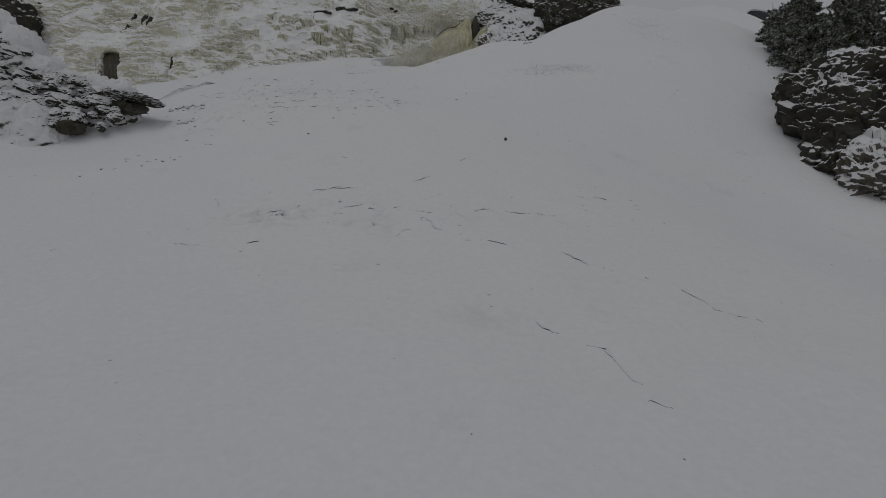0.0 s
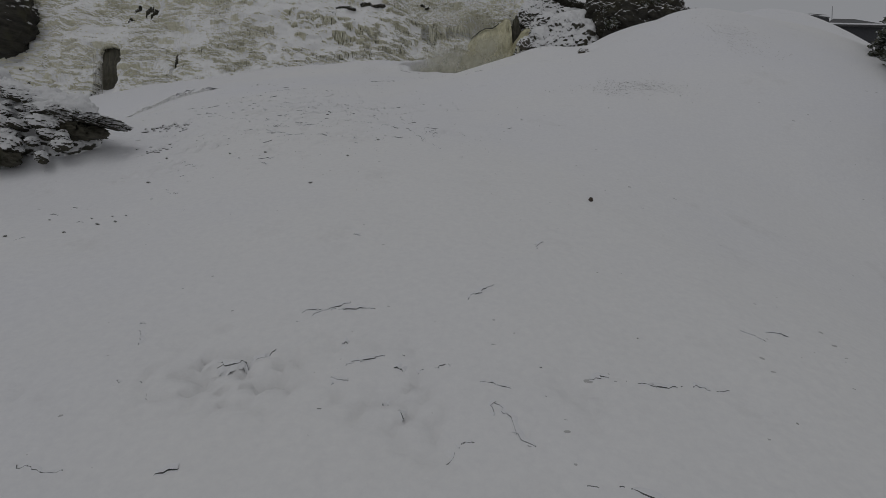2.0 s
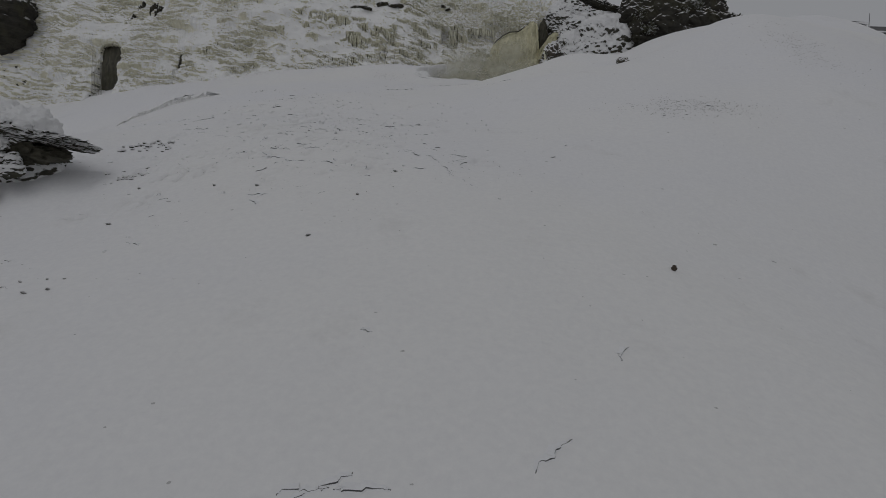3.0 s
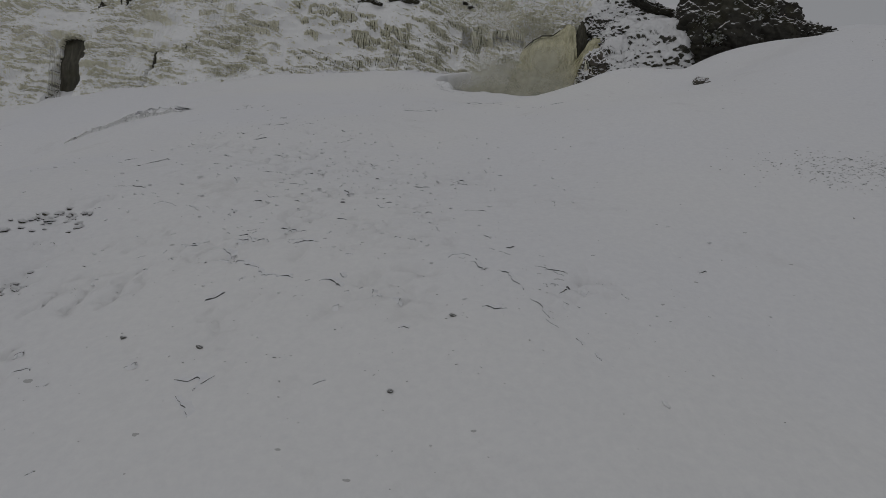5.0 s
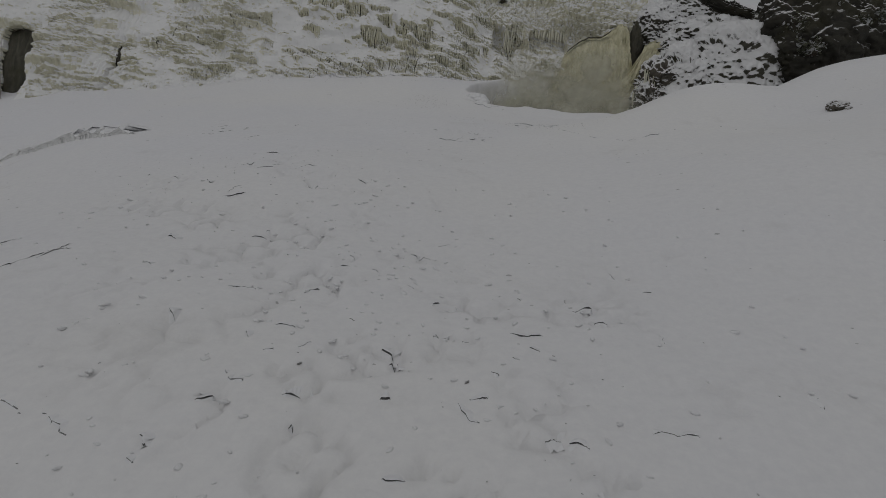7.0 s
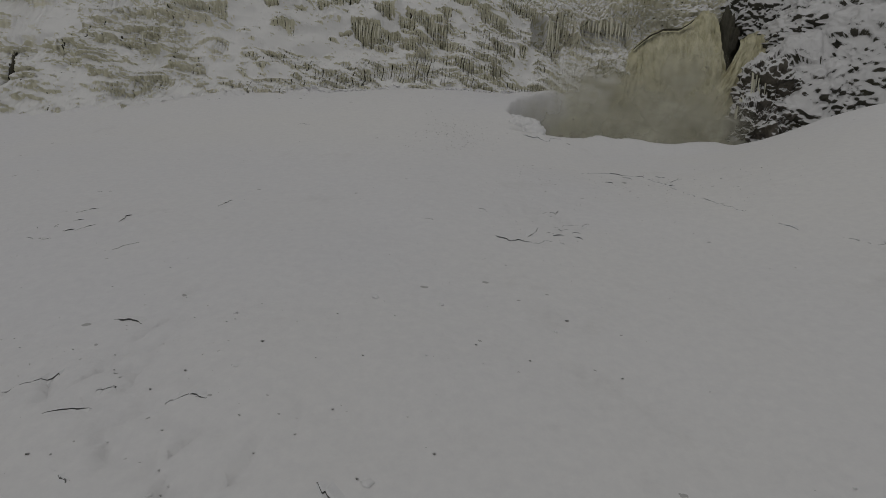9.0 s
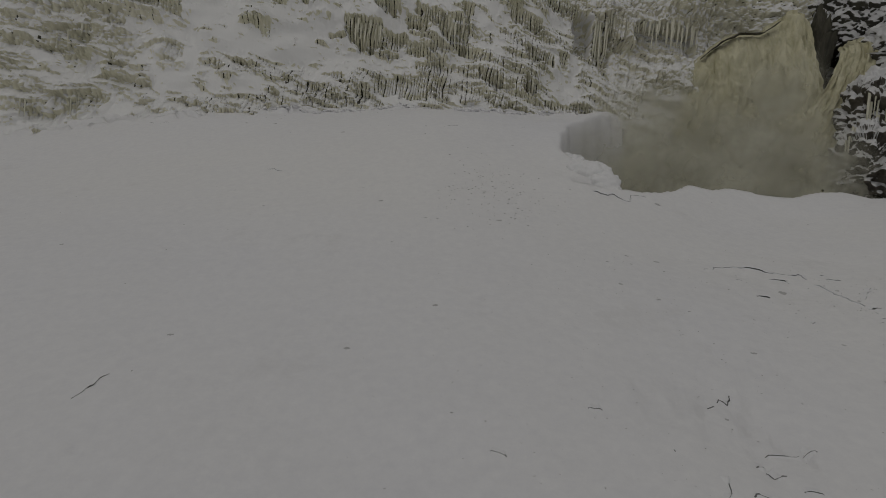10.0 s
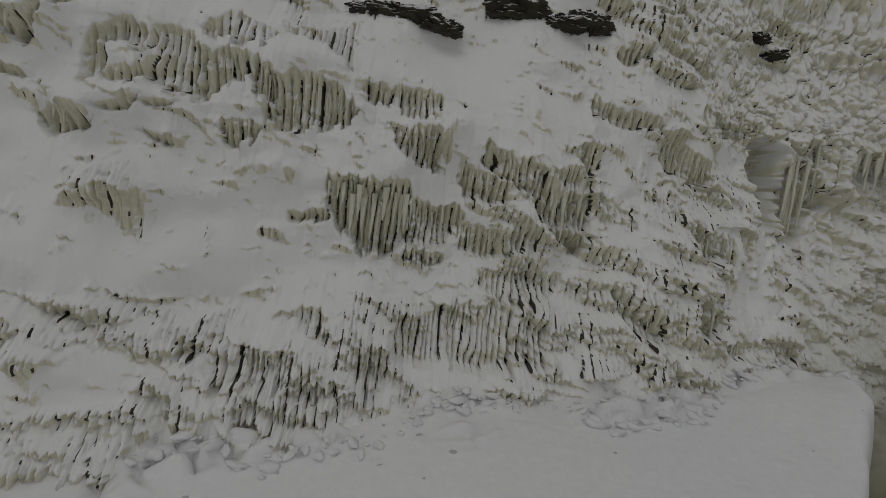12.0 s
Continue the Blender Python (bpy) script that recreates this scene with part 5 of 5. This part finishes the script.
DEBRIS = rock_material("dirty_ice", (0.22, 0.215, 0.20), (0.50, 0.49, 0.47), 0.0, 0.5, (3, 3, 3))
CHUNKS = [chunk_mesh(k, DEBRIS) for k in range(5)]
rnd = random.Random(5)
for x, y, r in (
    (-14.6, 55.8, 0.04), (-12.9, 55.6, 0.03), (-10.2, 56.0, 0.03), (-11.6, 54.0, 0.03), (-13.9, 53.8, 0.03), (-14.8, 53.3, 0.03), (-18.4, 53.3, 0.04), (-17.7, 53.9, 0.04),
    (-12.5, 53.5, 0.03), (-12.8, 53.2, 0.03), (-15.8, 54.7, 0.03), (-18.5, 54.9, 0.04), (-20.6, 56.3, 0.04), (-11.1, 56.2, 0.03), (-9.4, 57.3, 0.04), (-12.0, 52.8, 0.03),
    (-12.9, 52.6, 0.03), (-16.7, 53.6, 0.03), (-15.5, 55.1, 0.03), (-8.7, 55.9, 0.03), (-8.7, 43.2, 0.05), (-16.1, 38.5, 0.04), (-12.6, 38.3, 0.04), (-11.7, 43.4, 0.05),
    (-10.5, 41.2, 0.04), (-4.1, 35.6, 0.03), (-9.3, 34.7, 0.03), (-12.1, 34.6, 0.03), (-7.6, 30.8, 0.09), (-6.8, 33.9, 0.10), (-5.8, 36.2, 0.10), (-11.0, 35.0, 0.10),
    (-12.9, 35.4, 0.10), (-17.0, 27.2, 0.09), (-17.2, 25.9, 0.08), (-15.1, 27.4, 0.08), (-14.4, 28.1, 0.09), (-13.9, 28.3, 0.09), (-15.3, 32.7, 0.10), (-16.3, 35.9, 0.11),
    (4.1, 9.3, 0.03), (0.5, 9.6, 0.03), (-16.7, 28.8, 0.06), (-15.1, 28.8, 0.06), (-14.4, 28.9, 0.06), (-13.9, 28.9, 0.06), (2.8, 22.3, 0.03), (0.3, 20.8, 0.03),
):
    c = new("ice_chunk", CHUNKS[rnd.randrange(5)])
    c.location, c.scale, c.rotation_euler = (x, y, float(land(x, y)) + 0.25 * r), (r * rnd.uniform(0.5, 1.1), 0.55 * r, 0.6 * r), (rnd.uniform(-0.4, 0.4), rnd.uniform(-0.4, 0.4), rnd.uniform(-0.8, 0.8))
    tagged(c, "small dirty chunk of ice lying on the snow", "ice chunk", "ice chunks on the slope")
stump = new("wood_stub", chunk_mesh(9, BARK))
stump.location, stump.scale = (3.5, 30.6, float(land(3.5, 30.6)) + 0.08), (0.08, 0.07, 0.12)
tagged(stump, "small black clump sticking out of the slope", "debris")


def rubble(name, label, places, mat, seed, flat=0.6):
    """Loose lumps strewn where places() puts them: x, y, size."""
    r = random.Random(seed)
    base = [(v.co.copy()) for v in CHUNKS[0].vertices]
    polys = [list(p.vertices) for p in CHUNKS[0].polygons]
    verts, faces = [], []
    spots = list(places(r))
    heights = land(np.array([p[0] for p in spots]), np.array([p[1] for p in spots]))
    for (x, y, size), high in zip(spots, heights):
        k = len(verts)
        q = Euler((r.uniform(-0.4, 0.4), r.uniform(-0.4, 0.4), r.uniform(0, 6))).to_matrix()
        z = float(high) + 0.1 * size
        sx, sy = size * r.uniform(0.8, 1.6), size * r.uniform(0.7, 1.1)
        verts += [tuple(Vector((x, y, z)) + q @ Vector((v.x * sx, v.y * sy, v.z * size * flat))) for v in base]
        faces += [[i + k for i in one] for one in polys]
    ob = new(name, mesh_of(name, verts, faces, mat))
    return tagged(ob, label, "rubble", kind="stuff")


def along_cliff(r):
    for _ in range(330):
        x = r.uniform(-22.5, -6)
        line = 0.75 + 0.45 * math.sin(x * 0.9) + 0.2 * math.sin(x * 2.7)
        yield x, float(foot(x)) - 0.35 - r.choice((line, line, 0.15)) - r.gauss(0, 0.13), r.choice((0.05, 0.08, 0.11, 0.15)) * r.uniform(0.7, 1.3)


def patch(cx0, cy0, rx, ry, count, big):
    def places(r):
        for _ in range(count):
            yield cx0 + r.gauss(0, rx), cy0 + r.gauss(0, ry), big * r.uniform(0.35, 1.2)
    return places


for k, (x, z, w, hgt) in enumerate(((-18.7, 44.35, 0.9, 0.24), (-17.6, 44.15, 0.5, 0.18), (-15.6, 44.95, 0.7, 0.28), (-14.6, 44.75, 0.55, 0.22), (-13.7, 45.0, 0.6, 0.30), (-8.1, 45.7, 0.28, 0.16), (-7.4, 45.35, 0.30, 0.16))):
    one = rock("cliff_rock", "dark layered rock showing high on the frozen cliff", ((0, 0, 0, w, 0.5, hgt),), ROCK, 0.5, 0.55, 40.0 + k, "rock", 70, 44)
    one.location = (x, front_at(x, z) + 0.18, z)
rubble("snow_rubble", "broken snow lumps along the foot of the cliff", along_cliff, SNOW_CLEAN, 3)
rubble("ice_rubble", "strewn dirty ice crumbs on the ridge", patch(9.4, 45.8, 1.9, 0.6, 640, 0.030), DEBRIS, 4, 0.7)
rubble("ice_rubble", "strewn dirty ice crumbs near the crest", patch(20.2, 54.8, 1.3, 2.0, 480, 0.030), DEBRIS, 6, 0.7)
rubble("ice_rubble", "scattered crumbs of snow on the slope", patch(-12.0, 46.0, 5.0, 4.5, 420, 0.07), SNOW_CLEAN, 7)
rubble("ice_rubble", "scattered crumbs of snow below the pool", patch(-12.2, 71.2, 0.9, 1.2, 260, 0.022), DEBRIS, 8, 0.5)
rubble("ice_rubble", "thin scatter of ice crumbs over the upper slope", patch(-9.5, 63.0, 2.6, 2.6, 320, 0.012), DEBRIS, 12, 0.5)
rubble("ice_rubble", "thin scatter of ice crumbs below the falls", patch(-4.5, 66.5, 2.4, 1.4, 260, 0.014), DEBRIS, 13, 0.5)
rubble("ice_rubble", "thin scatter of ice crumbs below the cliff", patch(-18.5, 54.0, 3.5, 2.5, 260, 0.018), DEBRIS, 14, 0.5)
rubble("ice_rubble", "thin scatter of ice crumbs on the lower slope", patch(-8.0, 37.0, 5.0, 3.0, 320, 0.02), DEBRIS, 15, 0.5)
rubble("snow_rubble", "broken ice plates beside the rock outcrop", patch(-17.6, 37.4, 0.5, 0.35, 40, 0.10), CAPPED, 9, 0.8)
rubble("ice_rubble", "heap of broken snow-capped ice blocks on the slope", patch(-19.0, 41.0, 0.7, 0.4, 44, 0.13), CAPPED, 19, 0.8)
